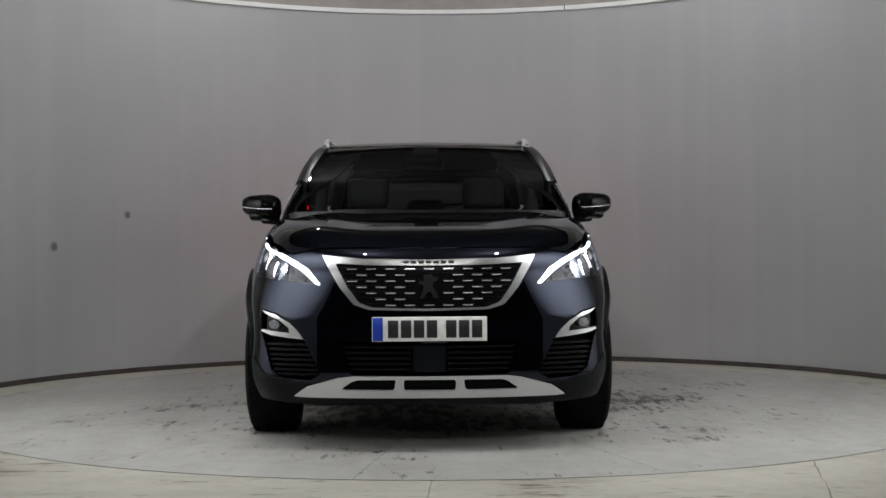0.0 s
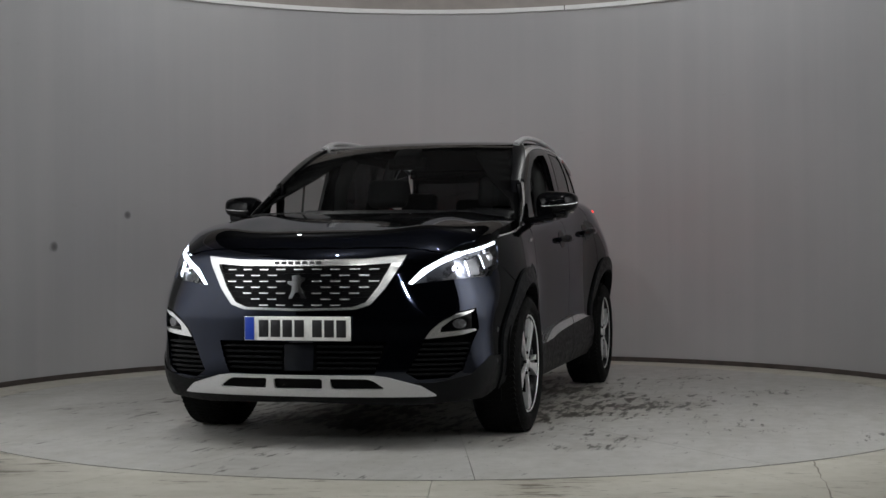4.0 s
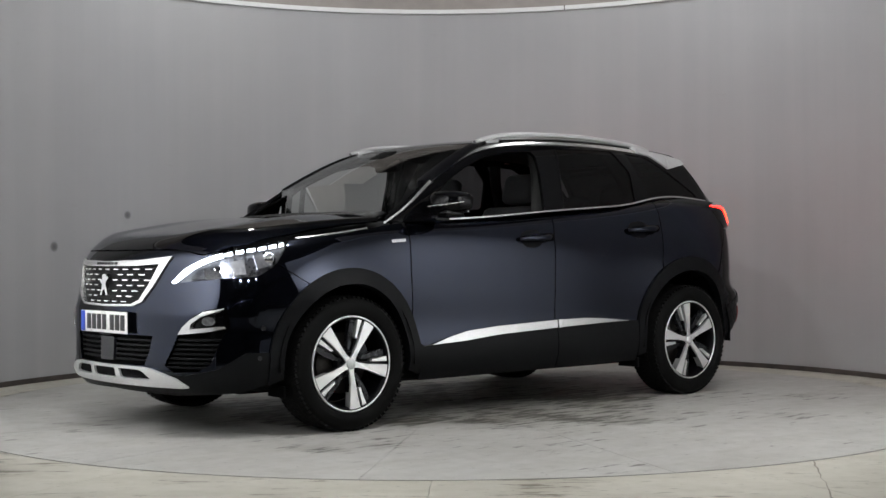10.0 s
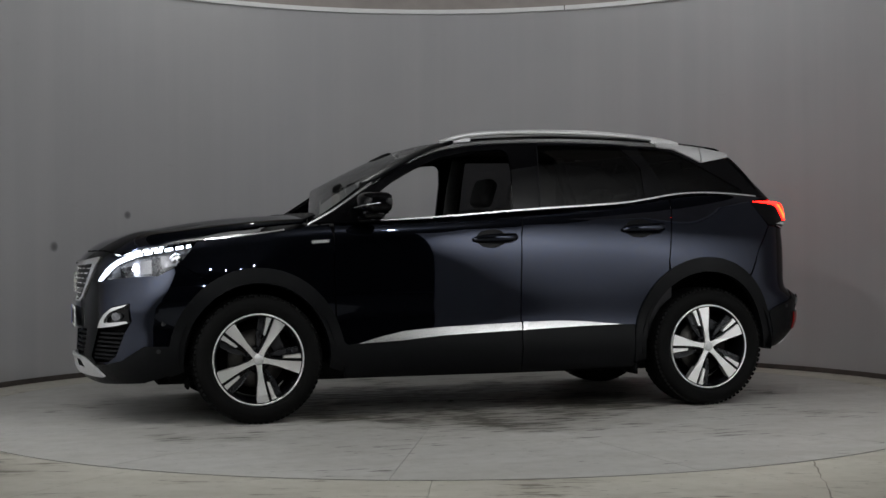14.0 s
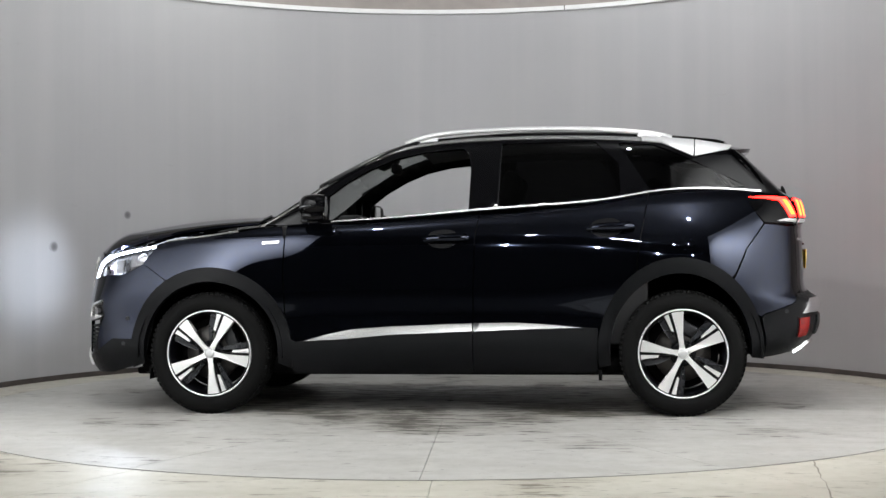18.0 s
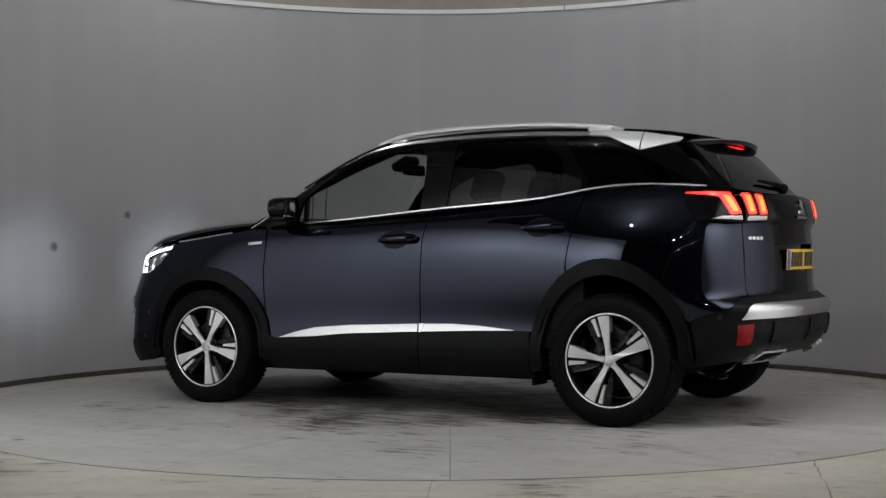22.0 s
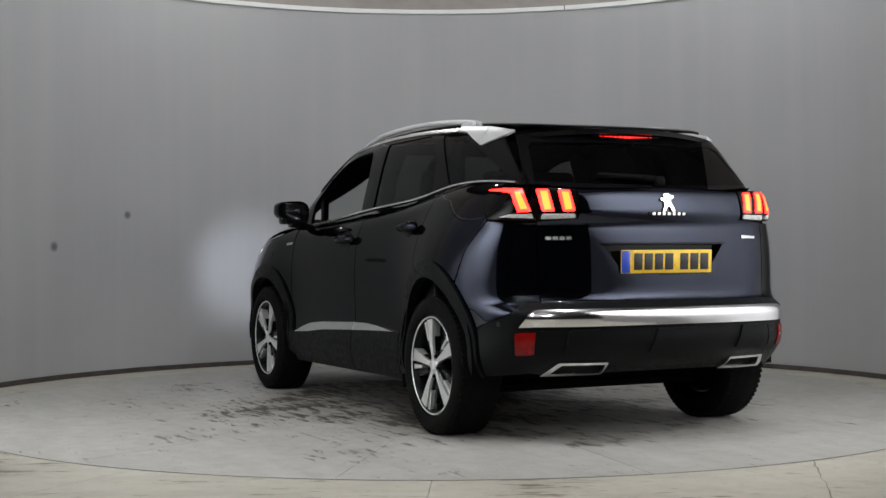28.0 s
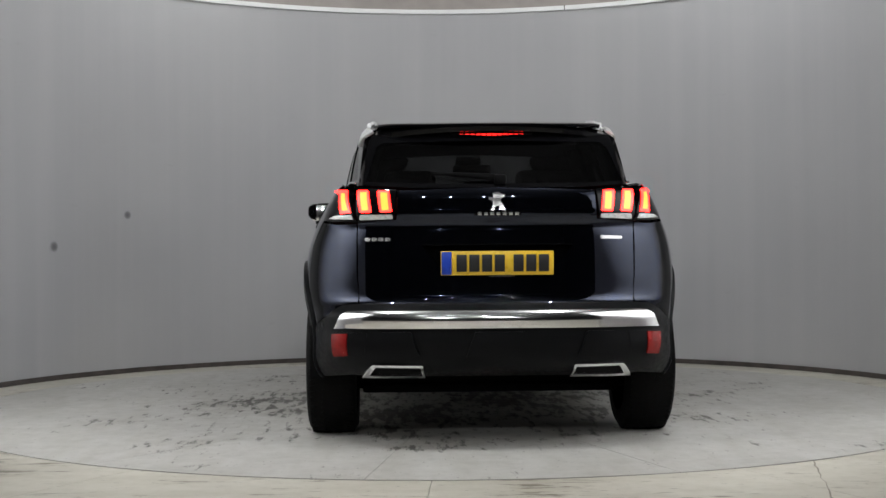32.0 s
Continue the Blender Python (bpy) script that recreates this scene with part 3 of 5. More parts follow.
# painted front bumper with its openings
GRILLE = [(0.0, 0.876), (0.30, 0.882), (0.487, 0.900), (0.405, 0.752), (0.34, 0.675), (0.27, 0.653), (0.0, 0.648)]
GRILLE_IN = [(0.0, 0.851), (0.28, 0.855), (0.425, 0.864), (0.372, 0.758), (0.318, 0.686), (0.258, 0.664), (0.0, 0.659)]
CUP = [(0.783, 0.655), (0.705, 0.637), (0.645, 0.600), (0.60, 0.557), (0.572, 0.512), (0.53, 0.425), (0.497, 0.362), (0.548, 0.330), (0.68, 0.338), (0.737, 0.375), (0.772, 0.50), (0.795, 0.56)]
INTAKE = [(0.0, 0.508), (0.413, 0.508), (0.388, 0.42), (0.356, 0.358), (0.0, 0.354)]
HEAD = [(2.155, 0.495, 0.766), (2.112, 0.56, 0.842), (2.018, 0.668, 0.912), (1.853, 0.752, 0.950), (1.652, 0.795, 0.978), (1.70, 0.825, 0.916), (1.775, 0.84, 0.845), (1.86, 0.825, 0.799), (1.985, 0.745, 0.793), (2.06, 0.66, 0.784)]
HEAD_P = [(math.atan2(y, x - CXF), z) for x, y, z in HEAD]
FB = fpts((0.0, 0.931), (0.20, 0.932), (0.36, 0.933), (0.487, 0.931), (0.56, 0.922), (0.625, 0.906)) + HEAD_P[2::-1] + HEAD_P[:5:-1] + fside((1.745, 0.858), (1.594, 0.760)) + fside(*front_arch(57, 8, 10)) + fside((1.93, 0.42)) + fpts((0.76, 0.345), (0.62, 0.30), (0.0, 0.30))
FB_HOLES = [both(fpts(*GRILLE)), both(fpts(*INTAKE)), fpts(*CUP), flip(fpts(*CUP))]
bumper = panel("front_bumper", both(FB), FRONT, PAINT, car, step=0.024, holes=FB_HOLES, field=body_field)
LIP = fside((1.80, 0.27), (1.795, 0.425), (1.93, 0.428)) + fpts((0.765, 0.35), (0.62, 0.318), (0.3, 0.318), (0.0, 0.318), (0.0, 0.225), (0.5, 0.212), (0.7, 0.225)) + fside((1.93, 0.232))
lip_l, lip_r = panel("front_lip", LIP, FRONT, CLAD, car, off=0.003, step=0.03, field=body_field, mirror=True, label="black plastic lower lip")
skid = panel("skid_plate", both(fpts((0.0, 0.352), (0.35, 0.352), (0.415, 0.344), (0.56, 0.303), (0.618, 0.262), (0.58, 0.259), (0.0, 0.260))), FRONT, SILVER, car, off=0.016, thick=0.03, step=0.025, field=body_field,
             holes=[both(fpts((0.0, 0.339), (0.108, 0.339), (0.118, 0.332), (0.116, 0.298), (0.108, 0.292), (0.0, 0.292)))] + [m(fillet(fpts((0.152, 0.339), (0.325, 0.338), (0.352, 0.330), (0.398, 0.300), (0.392, 0.293), (0.170, 0.292), (0.160, 0.298)), 0.008)) for m in (list, flip)], label="silver painted skid plate with three slots")
panel("slot_backing", both(fpts((0.0, 0.342), (0.40, 0.342), (0.41, 0.288), (0.0, 0.288))), FRONT, INNER, car, off=0.004, thick=0.003, field=body_field)

# grille with its chrome surround and dashes
panel("grille_surround", both(fpts(*GRILLE)), FRONT, CHROME, car, off=0.010, thick=0.03, step=0.02, holes=[both(fpts(*GRILLE_IN))], field=body_field, label="chrome grille surround")
grille = panel("grille", both(fpts(*GRILLE_IN)), FRONT, SATIN, car, off=-0.012, thick=0.004, field=body_field, label="black grille with chrome dashes")
DASH = plain("dash_chrome", (0.90, 0.90, 0.91), 0.26, 0.75)
for row in range(7):
    zc = 0.842 - 0.0275 * row
    edge = float(np.interp(zc, [0.66, 0.69, 0.76, 0.86], [0.25, 0.315, 0.37, 0.415]))
    for k in range(-6, 7):
        yc = 0.088 * (k + (0.5 if row % 2 else 0.0))
        if abs(yc) < edge - 0.03 and not (abs(yc) < 0.06 and 0.70 < zc < 0.82):
            panel("dash", [fpts((yc - 0.024, zc))[0], fpts((yc + 0.024, zc))[0], fpts((yc + 0.022, zc - 0.006))[0], fpts((yc - 0.022, zc - 0.006))[0]], FRONT, DASH, grille, off=-0.002, thick=0.01, step=0.05, field=body_field)
for row in range(8):
    zc = 0.842 - 0.0275 * row + 0.010
    edge = float(np.interp(zc, [0.66, 0.69, 0.76, 0.86], [0.25, 0.315, 0.37, 0.415]))
    if 0.664 < zc:
        panel("rib", both(fpts((0.0, zc), (edge * 0.5, zc), (edge, zc), (edge, zc - 0.004), (edge * 0.5, zc - 0.004), (0.0, zc - 0.004))), FRONT, CLAD, grille, off=-0.006, thick=0.008, step=0.05, field=body_field)
BADGE = [(-0.028, 0.055), (0.008, 0.062), (0.022, 0.048), (0.044, 0.046), (0.040, 0.030), (0.020, 0.020), (0.018, 0.0), (0.036, -0.030), (0.046, -0.058), (0.022, -0.058), (0.008, -0.026), (-0.010, -0.030), (-0.026, -0.058), (-0.046, -0.058), (-0.030, -0.022), (-0.028, 0.004), (-0.052, 0.016), (-0.050, 0.030), (-0.026, 0.028)]
panel("badge", fpts(*[(y * 0.92, 0.758 + z * 0.92) for y, z in BADGE]), FRONT, BRIGHT, car, off=0.012, thick=0.02, step=0.02, field=body_field, label="plain chrome badge")
for k in range(7):
    y = -0.116 + 0.034 * k
    panel("name_bar", fpts((y, 0.871), (y + 0.024, 0.871), (y + 0.024, 0.860), (y, 0.860)), FRONT, DARKGREY, car, off=0.0115, thick=0.003, field=body_field)
# lower intake
intake = panel("lower_intake", both(fpts(*INTAKE)), FRONT, INNER, car, off=-0.04, thick=0.004, field=body_field)
for zc in (0.487, 0.462, 0.437, 0.412, 0.387):
    e = float(np.interp(zc, [0.354, 0.42, 0.508], [0.345, 0.375, 0.40]))
    for s in (1, -1):
        panel("slat", fpts((s * 0.085, zc), (s * e, zc), (s * e, zc - 0.009), (s * 0.085, zc - 0.009)), FRONT, CLAD, intake, off=-0.012, thick=0.02, step=0.06, field=body_field)
COVER = plain("sensor_cover_plastic", (0.010, 0.011, 0.014), 0.12, spec=0.35)
panel("radar_cover", both(fpts((0.0, 0.492), (0.074, 0.492), (0.070, 0.372), (0.0, 0.370))), FRONT, COVER, car, off=-0.006, thick=0.02, r=0.008, field=body_field, label="smooth dark grey sensor cover")
# fog lamp cups
FOG_C = [(0.778, 0.648), (0.707, 0.629), (0.646, 0.594), (0.603, 0.556), (0.577, 0.518), (0.64, 0.523), (0.736, 0.535), (0.785, 0.551), (0.778, 0.560), (0.705, 0.551), (0.642, 0.546), (0.648, 0.570), (0.694, 0.606), (0.762, 0.632)]
FOGGLASS = plain("fog_lamp_glass", (0.16, 0.16, 0.17), 0.12, 0.6, grain=0.4, gscale=60)
LENSW = glow("lamp_reflector_glow", (0.85, 0.92, 1.0), 0.5, (0.6, 0.6, 0.62))
for m in (list, flip):
    cup = panel("fog_cup", m(fpts(*CUP)), FRONT, INNER, car, off=-0.05, thick=0.004, step=0.03, field=body_field)
    panel("fog_surround", m(fpts(*FOG_C)), FRONT, CHROME, cup, off=0.006, thick=0.03, step=0.02, field=body_field, label="chrome fog lamp surround")
    panel("fog_backing", m(fpts((0.775, 0.645), (0.70, 0.625), (0.64, 0.585), (0.60, 0.535), (0.64, 0.527), (0.78, 0.545))), FRONT, BLACK, cup, off=-0.02, thick=0.003, field=body_field)
    panel("fog_lamp", m(fpts(*[(0.724 + 0.027 * math.cos(a), 0.584 + 0.022 * math.sin(a)) for a in np.linspace(0, 6.28, 17)[:-1]])), FRONT, FOGGLASS, cup, off=-0.004, thick=0.02, step=0.012, field=body_field, label="round fog lamp with bright reflector")
    for k, zc in enumerate((0.497, 0.474, 0.451, 0.428, 0.405, 0.382, 0.360)):
        y0 = float(np.interp(zc, [0.33, 0.362, 0.425, 0.512], [0.56, 0.50, 0.535, 0.575]))
        y1 = float(np.interp(zc, [0.33, 0.375, 0.50], [0.68, 0.735, 0.77]))
        panel("slat", m(fpts((y0, zc), ((y0 + y1) / 2, zc), (y1, zc), (y1, zc - 0.010), ((y0 + y1) / 2, zc - 0.010), (y0, zc - 0.010))), FRONT, CLAD, cup, off=-0.012, thick=0.025, step=0.05, field=body_field)

# head lamps
DRL = glow("running_light", (0.80, 0.88, 1.0), 8.0)
LAMPREF = plain("lamp_reflector", (0.30, 0.30, 0.31), 0.2, 0.6)
HOUSE = plain("lamp_housing", (0.02, 0.02, 0.022), 0.3, grain=0.2)
BEAM = glow("beam_lamp", (0.80, 0.88, 1.0), 42000.0)


def ang(*xyz):
    return [(math.atan2(y, x - CXF), z) for x, y, z in xyz]


DRL_LINE = ang((2.150, 0.505, 0.775), (2.112, 0.560, 0.822), (2.060, 0.625, 0.868), (1.99, 0.69, 0.903), (1.90, 0.735, 0.924), (1.79, 0.776, 0.943), (1.68, 0.798, 0.962))
for m, s in ((list, 1), (flip, -1)):
    mouth = from_front(np.array([(0.680, 0.836)]), body_field)[0]
    lamp = panel("head_lamp", m(HEAD_P), FRONT, HOUSE, car, off=-0.045, thick=0.004, step=0.025, field=body_field, label="dark head lamp with white running light")
    panel("lens", m(HEAD_P), FRONT, LENS, lamp, off=0.001, thick=0.004, step=0.02, field=body_field)
    dl = curve2d(*DRL_LINE, n=80)
    panel("running_light", m(band(dl[:41], 0.024, 0.020)), FRONT, DRL, lamp, off=-0.004, thick=0.012, step=0.015, field=body_field)
    for a in range(41, 79, 7):
        panel("running_light", m(band(dl[a:min(a + 6, 80)], 0.0115)), FRONT, DRL, lamp, off=-0.004, thick=0.012, step=0.012, field=body_field)
    panel("reflector", m(ang((1.965, 0.742, 0.880), (1.895, 0.770, 0.895), (1.895, 0.793, 0.818), (1.962, 0.762, 0.812))), FRONT, LAMPREF, lamp, off=-0.022, thick=0.01, step=0.02, field=body_field, label="bright reflector block")
    panel("reflector", m(ang((1.85, 0.785, 0.913), (1.735, 0.81, 0.925), (1.76, 0.825, 0.862), (1.85, 0.82, 0.842))), FRONT, LAMPREF, lamp, off=-0.024, thick=0.01, step=0.02, field=body_field, label="bright reflector bowl")
    panel("reflector", m(ang((2.105, 0.580, 0.825), (2.06, 0.63, 0.850), (2.05, 0.65, 0.80), (2.10, 0.59, 0.79))), FRONT, DARKGREY, lamp, off=-0.03, thick=0.006, step=0.02, field=body_field, label="small bright reflector")
    c = np.array([1.775, 0.772, 0.882])
    vs, fs = lathe([(0.0, 0.020), (0.018, 0.017), (0.031, 0.006), (0.036, -0.004), (0.040, -0.004), (0.042, -0.03)], 24)
    rot = Matrix.Translation((c[0], s * c[1], c[2])) @ Matrix.Rotation(radians(-62 if s > 0 else -118), 4, "Z")
    mesh_object("projector", [rot @ Vector(v) for v in vs], fs, BRIGHT, lamp, "round projector lens with chrome ring")
    # the dipped beam: a lit lens at the back of a short tube that points forward and slightly down
    tube_m = Matrix.Translation((mouth[0] - 0.024, s * 0.680, 0.836)) @ Matrix.Rotation(radians(-100), 4, "Z") @ Matrix.Rotation(radians(-2.5), 4, "X")
    vs, fs = lathe([(0.0095, 0.0), (0.0095, -0.030)], 20)
    mesh_object("beam_tube", [tube_m @ Vector(v) for v in vs], fs, INNER, lamp)
    vs, fs = lathe([(0.0, -0.028), (0.0045, -0.028)], 20)
    mesh_object("beam_lens", [tube_m @ Vector(v) for v in vs], fs, BEAM, lamp, "lit lens of the dipped beam")

# bonnet strips, wing badges, parking sensors
panel("bonnet_strip", band(curve2d((1.615, 0.990), (1.40, 1.013), (1.18, 1.042)), 0.007), from_side, CHROME, wing, off=0.004, thick=0.01, field=body_field, label="thin chrome strip")
panel("bonnet_strip", band(curve2d((1.615, 0.990), (1.40, 1.013), (1.18, 1.042)), 0.007), lambda q, f: from_side(q, f) * np.array([1, -1, 1]), CHROME, wing_r, off=0.004, thick=0.01, field=body_field, label="thin chrome strip")
panel("wing_badge", [(1.036, 0.982), (0.936, 0.988), (0.938, 0.972), (1.034, 0.966)], from_side, CHROME, wing, off=0.004, thick=0.006, r=0.004, field=body_field, label="small chrome badge bar")
for q in ((1.835, 0.545), (1.86, 0.40)):
    panel("sensor", arc(q[0], q[1], 0.012, 0, 337, 12), from_side, DARKGREY, bumper, off=0.003, thick=0.006, field=body_field)

# wheel arch cladding and sills
FA = front_arch(-10, 190, 34)
FI = arc(1.335, 0.35, 0.395, -8, 188, 34, 0.405)
panel("arch_cladding", FA + FI[::-1], from_side, CLAD, car, off=0.014, thick=0.05, step=0.03, mirror=True, field=body_field, label="black plastic wheel arch cladding")
RA = rear_arch(-10, 184, 34)
RI = arc(-1.325, 0.36, 0.385, -10, 184, 34, 0.43)
panel("arch_cladding", RA + RI[::-1], from_side, CLAD, car, off=0.014, thick=0.05, step=0.03, mirror=True, field=body_field, label="black plastic wheel arch cladding")
panel("sill_cladding", [(0.858, 0.235), (0.868, 0.425), (0.84, 0.41), (0.76, 0.418), (0.52, 0.462), (-0.171, 0.478), (-0.171, 0.24)], from_side, CLAD, door, off=0.014, thick=0.04, field=body_field, label="black lower door cladding")
panel("sill_cladding", [(-0.178, 0.24), (-0.178, 0.478), (-0.60, 0.487), (-0.78, 0.487), (-0.872, 0.485), (-0.868, 0.245)], from_side, CLAD, rdoor, off=0.014, thick=0.04, field=body_field, label="black lower door cladding")
right = lambda q, f: from_side(q, f) * np.array([1, -1, 1])
panel("sill_cladding", [(0.858, 0.235), (0.868, 0.425), (0.84, 0.41), (0.76, 0.418), (0.52, 0.462), (-0.171, 0.478), (-0.171, 0.24)], right, CLAD, door_r, off=0.014, thick=0.04, field=body_field)
panel("sill_cladding", [(-0.178, 0.24), (-0.178, 0.478), (-0.60, 0.487), (-0.78, 0.487), (-0.872, 0.485), (-0.868, 0.245)], right, CLAD, rdoor_r, off=0.014, thick=0.04, field=body_field)
for pj, d1, d2 in ((from_side, door, rdoor), (right, door_r, rdoor_r)):
    panel("door_trim", [(0.79, 0.413), (0.66, 0.449), (0.525, 0.476), (0.30, 0.494), (-0.170, 0.512), (-0.170, 0.466), (0.30, 0.446), (0.55, 0.424)], pj, CHROME, d1, off=0.022, thick=0.02, step=0.02, field=body_field, label="bright chrome door trim")
    panel("door_trim", [(-0.179, 0.513), (-0.40, 0.516), (-0.56, 0.508), (-0.79, 0.486), (-0.55, 0.480), (-0.179, 0.466)], pj, CHROME, d2, off=0.022, thick=0.02, step=0.02, field=body_field, label="bright chrome door trim")
    panel("trim_end", [(-0.181, 0.514), (-0.216, 0.515), (-0.204, 0.488), (-0.194, 0.464), (-0.181, 0.463)], pj, BRIGHT, d2, off=0.025, thick=0.02, step=0.02, field=body_field, label="polished end piece of the trim")


def handle(parent, xc, zc, pj, s):
    cupp = [(xc + 0.105, zc - 0.004), (xc + 0.075, zc + 0.040), (xc - 0.02, zc + 0.056), (xc - 0.075, zc + 0.036), (xc - 0.085, zc - 0.022), (xc - 0.02, zc - 0.056), (xc + 0.065, zc - 0.050)]
    panel("handle_cup", cupp, pj, SATIN, parent, off=0.002, thick=0.004, r=0.03, step=0.02, field=body_field)
    pts = pj(np.array([(xc + 0.112, zc - 0.004), (xc + 0.07, zc + 0.001), (xc, zc + 0.004), (xc - 0.08, zc + 0.006), (xc - 0.125, zc + 0.007), (xc - 0.140, zc + 0.006)]), body_field)
    lift = [0.008, 0.03, 0.040, 0.038, 0.026, 0.012]
    vs, fs = tube([Vector(p) + Vector((0, s * h, 0)) for p, h in zip(pts, lift)], [0.012, 0.020, 0.022, 0.023, 0.022, 0.014], 12, flat=1.05)
    mesh_object("handle", vs, fs, PAINT, parent, "dark blue-grey painted door handle")
    cap = pts[-1] + np.array([0.016, s * 0.030, 0])
    bmc = bmesh.new()
    bmesh.ops.create_uvsphere(bmc, u_segments=10, v_segments=8, radius=0.009, matrix=Matrix.Translation(cap))
    if zc < 1.02:
        part("lock", bmc, CHROME, parent)
    else:
        bmc.free()


for pj, d1, d2, s in ((from_side, door, rdoor, 1), (right, door_r, rdoor_r, -1)):
    handle(d1, -0.01, 0.990, pj, s)
    handle(d2, -0.93, 1.046, pj, s)

# greenhouse: gloss black frame, glass, chrome
TOPLINE = [(1.035, 1.082), (0.93, 1.155), (0.815, 1.232), (0.664, 1.336), (0.5, 1.430), (0.336, 1.506), (0.17, 1.548), (-0.15, 1.580), (-0.5, 1.588), (-0.8, 1.585), (-1.13, 1.572), (-1.43, 1.540), (-1.58, 1.505), (-1.66, 1.43), (-1.80, 1.29), (-1.83, 1.250)]
BELT = [(-1.79, 1.243), (-1.59, 1.257), (-1.334, 1.259), (-1.174, 1.244), (-0.95, 1.207), (-0.63, 1.178), (-0.149, 1.146), (0.333, 1.108), (0.639, 1.091)]
W1 = [(0.70, 1.102), (0.675, 1.225), (0.56, 1.315), (0.42, 1.395), (0.27, 1.455), (0.10, 1.492), (-0.115, 1.509), (-0.150, 1.48), (-0.160, 1.38), (-0.148, 1.147), (0.30, 1.115)]
W2 = [(-0.315, 1.170), (-0.335, 1.535), (-0.86, 1.545), (-1.00, 1.41), (-1.005, 1.225), (-0.63, 1.192)]
W3 = [(-0.99, 1.535), (-1.20, 1.520), (-1.40, 1.435), (-1.68, 1.295), (-1.71, 1.270), (-1.25, 1.272), (-1.17, 1.262)]
frame_l, frame_r = panel("window_frame", TOPLINE + BELT + [(0.90, 1.078)], from_side, BLACK, car, off=-0.002, thick=0.02, step=0.03, holes=[fillet(W1, 0.02), fillet(W2, 0.02), fillet(W3, 0.02)], field=cabin_field, mirror=True, label="gloss black window frame")
g2, g2r = panel("side_window", fillet(W2, 0.02), from_side, TINT, car, off=-0.007, thick=0.004, step=0.04, field=cabin_field, mirror=True, label="dark tinted rear side window")
g3, g3r = panel("quarter_window", fillet(W3, 0.02), from_side, TINT, car, off=-0.007, thick=0.004, step=0.04, field=cabin_field, mirror=True, label="dark tinted quarter window")
for pj in (from_side, right):
    panel("belt_strip", band(curve2d(*[(x, z + 0.003) for x, z in BELT], n=40), 0.0085), pj, CHROME, car, off=0.012, thick=0.024, step=0.02, field=cabin_field, label="chrome belt strip")
    panel("roof_strip", band(curve2d((1.050, 1.070), (0.93, 1.136), (0.815, 1.210), (0.664, 1.312), (0.5, 1.406), (0.336, 1.482), (0.173, 1.525), (-0.154, 1.558), (-0.479, 1.568), (-0.805, 1.566), (-1.13, 1.552), n=44), 0.009, 0.022), pj, CHROME, car, off=0.001, thick=0.004, step=0.02, field=cabin_field, label="satin chrome strip along the roof edge")
    panel("inner_trim", band(curve2d((1.0, 1.10), (0.815, 1.222), (0.664, 1.322), (0.5, 1.416), (0.336, 1.492), (0.173, 1.535), (-0.154, 1.562), (-0.6, 1.57), (-1.3, 1.55), n=40), 0.060), pj, INNER, car, off=-0.030, thick=0.01, step=0.05, field=cabin_field)
    panel("roof_fin", [(-1.13, 1.568), (-1.425, 1.543), (-1.417, 1.450), (-1.24, 1.530), (-1.13, 1.541)], pj, SILVER, car, off=0.008, thick=0.014, step=0.03, field=cabin_field, label="silver roof fin")
    panel("roof_fin", [(-1.432, 1.542), (-1.635, 1.507), (-1.62, 1.488), (-1.425, 1.450)], pj, SILVER, car, off=0.008, thick=0.014, step=0.03, field=cabin_field, label="silver roof fin")
    panel("window_seal", [(-0.318, 1.172), (-0.338, 1.533), (-0.332, 1.533), (-0.310, 1.172)], pj, SATIN, car, off=0.0, thick=0.004, field=cabin_field)
ROOF = [(0.275, 0.0), (0.265, 0.2), (0.235, 0.4), (0.20, 0.52), (0.15, 0.60), (-0.15, 0.630), (-0.6, 0.630), (-1.1, 0.60), (-1.40, 0.575), (-1.60, 0.55), (-1.64, 0.3), (-1.65, 0.0)]
roof = panel("roof", ROOF + [(x, -y) for x, y in ROOF[-2:0:-1]], from_top, BLACK, car, step=0.04, field=cabin_field, label="gloss black roof")
WS = [(1.135, 0.0), (1.12, 0.3), (1.075, 0.55), (1.01, 0.715), (0.60, 0.665), (0.23, 0.585), (0.27, 0.3), (0.285, 0.0)]
wind = panel("windscreen", WS + [(x, -y) for x, y in WS[-2:0:-1]], from_top, WIND, car, off=0.001, thick=0.004, step=0.04, field=cabin_field, label="laminated windscreen")
PIL = [(1.085, 0.765), (1.03, 0.775), (0.80, 0.755), (0.5, 0.715), (0.25, 0.66), (0.14, 0.61), (0.225, 0.585), (0.60, 0.662), (1.005, 0.712), (1.07, 0.72)]
for sg in (1, -1):
    panel("pillar", [(x, sg * y) for x, y in PIL], from_top, SATIN, car, off=0.010, thick=0.03, step=0.03, field=cabin_field, label="satin black windscreen pillar")
panel("scuttle", [(1.175, 0.0), (1.165, 0.25), (1.13, 0.48), (1.09, 0.74), (1.0, 0.76), (1.06, 0.55), (1.11, 0.3), (1.125, 0.0), (1.11, -0.3), (1.06, -0.55), (1.0, -0.76), (1.09, -0.74), (1.13, -0.48), (1.165, -0.25)], from_top, CLAD, car, off=-0.006, thick=0.01, field=car_field, label="black scuttle panel below the windscreen")
for s, y0, y1 in ((1, 0.62, -0.02), (-1, 0.10, -0.45)):
    pw = from_top(np.array([(1.115 - 0.14 * y * y, y) for y in np.linspace(y0, y1, 9)]), cabin_field)
    vs, fs = tube([Vector(p) + Vector((0.012, 0, 0.014)) for p in pw], 0.008, 6)
    mesh_object("wiper", vs, fs, INNER, car, "black wiper blade")
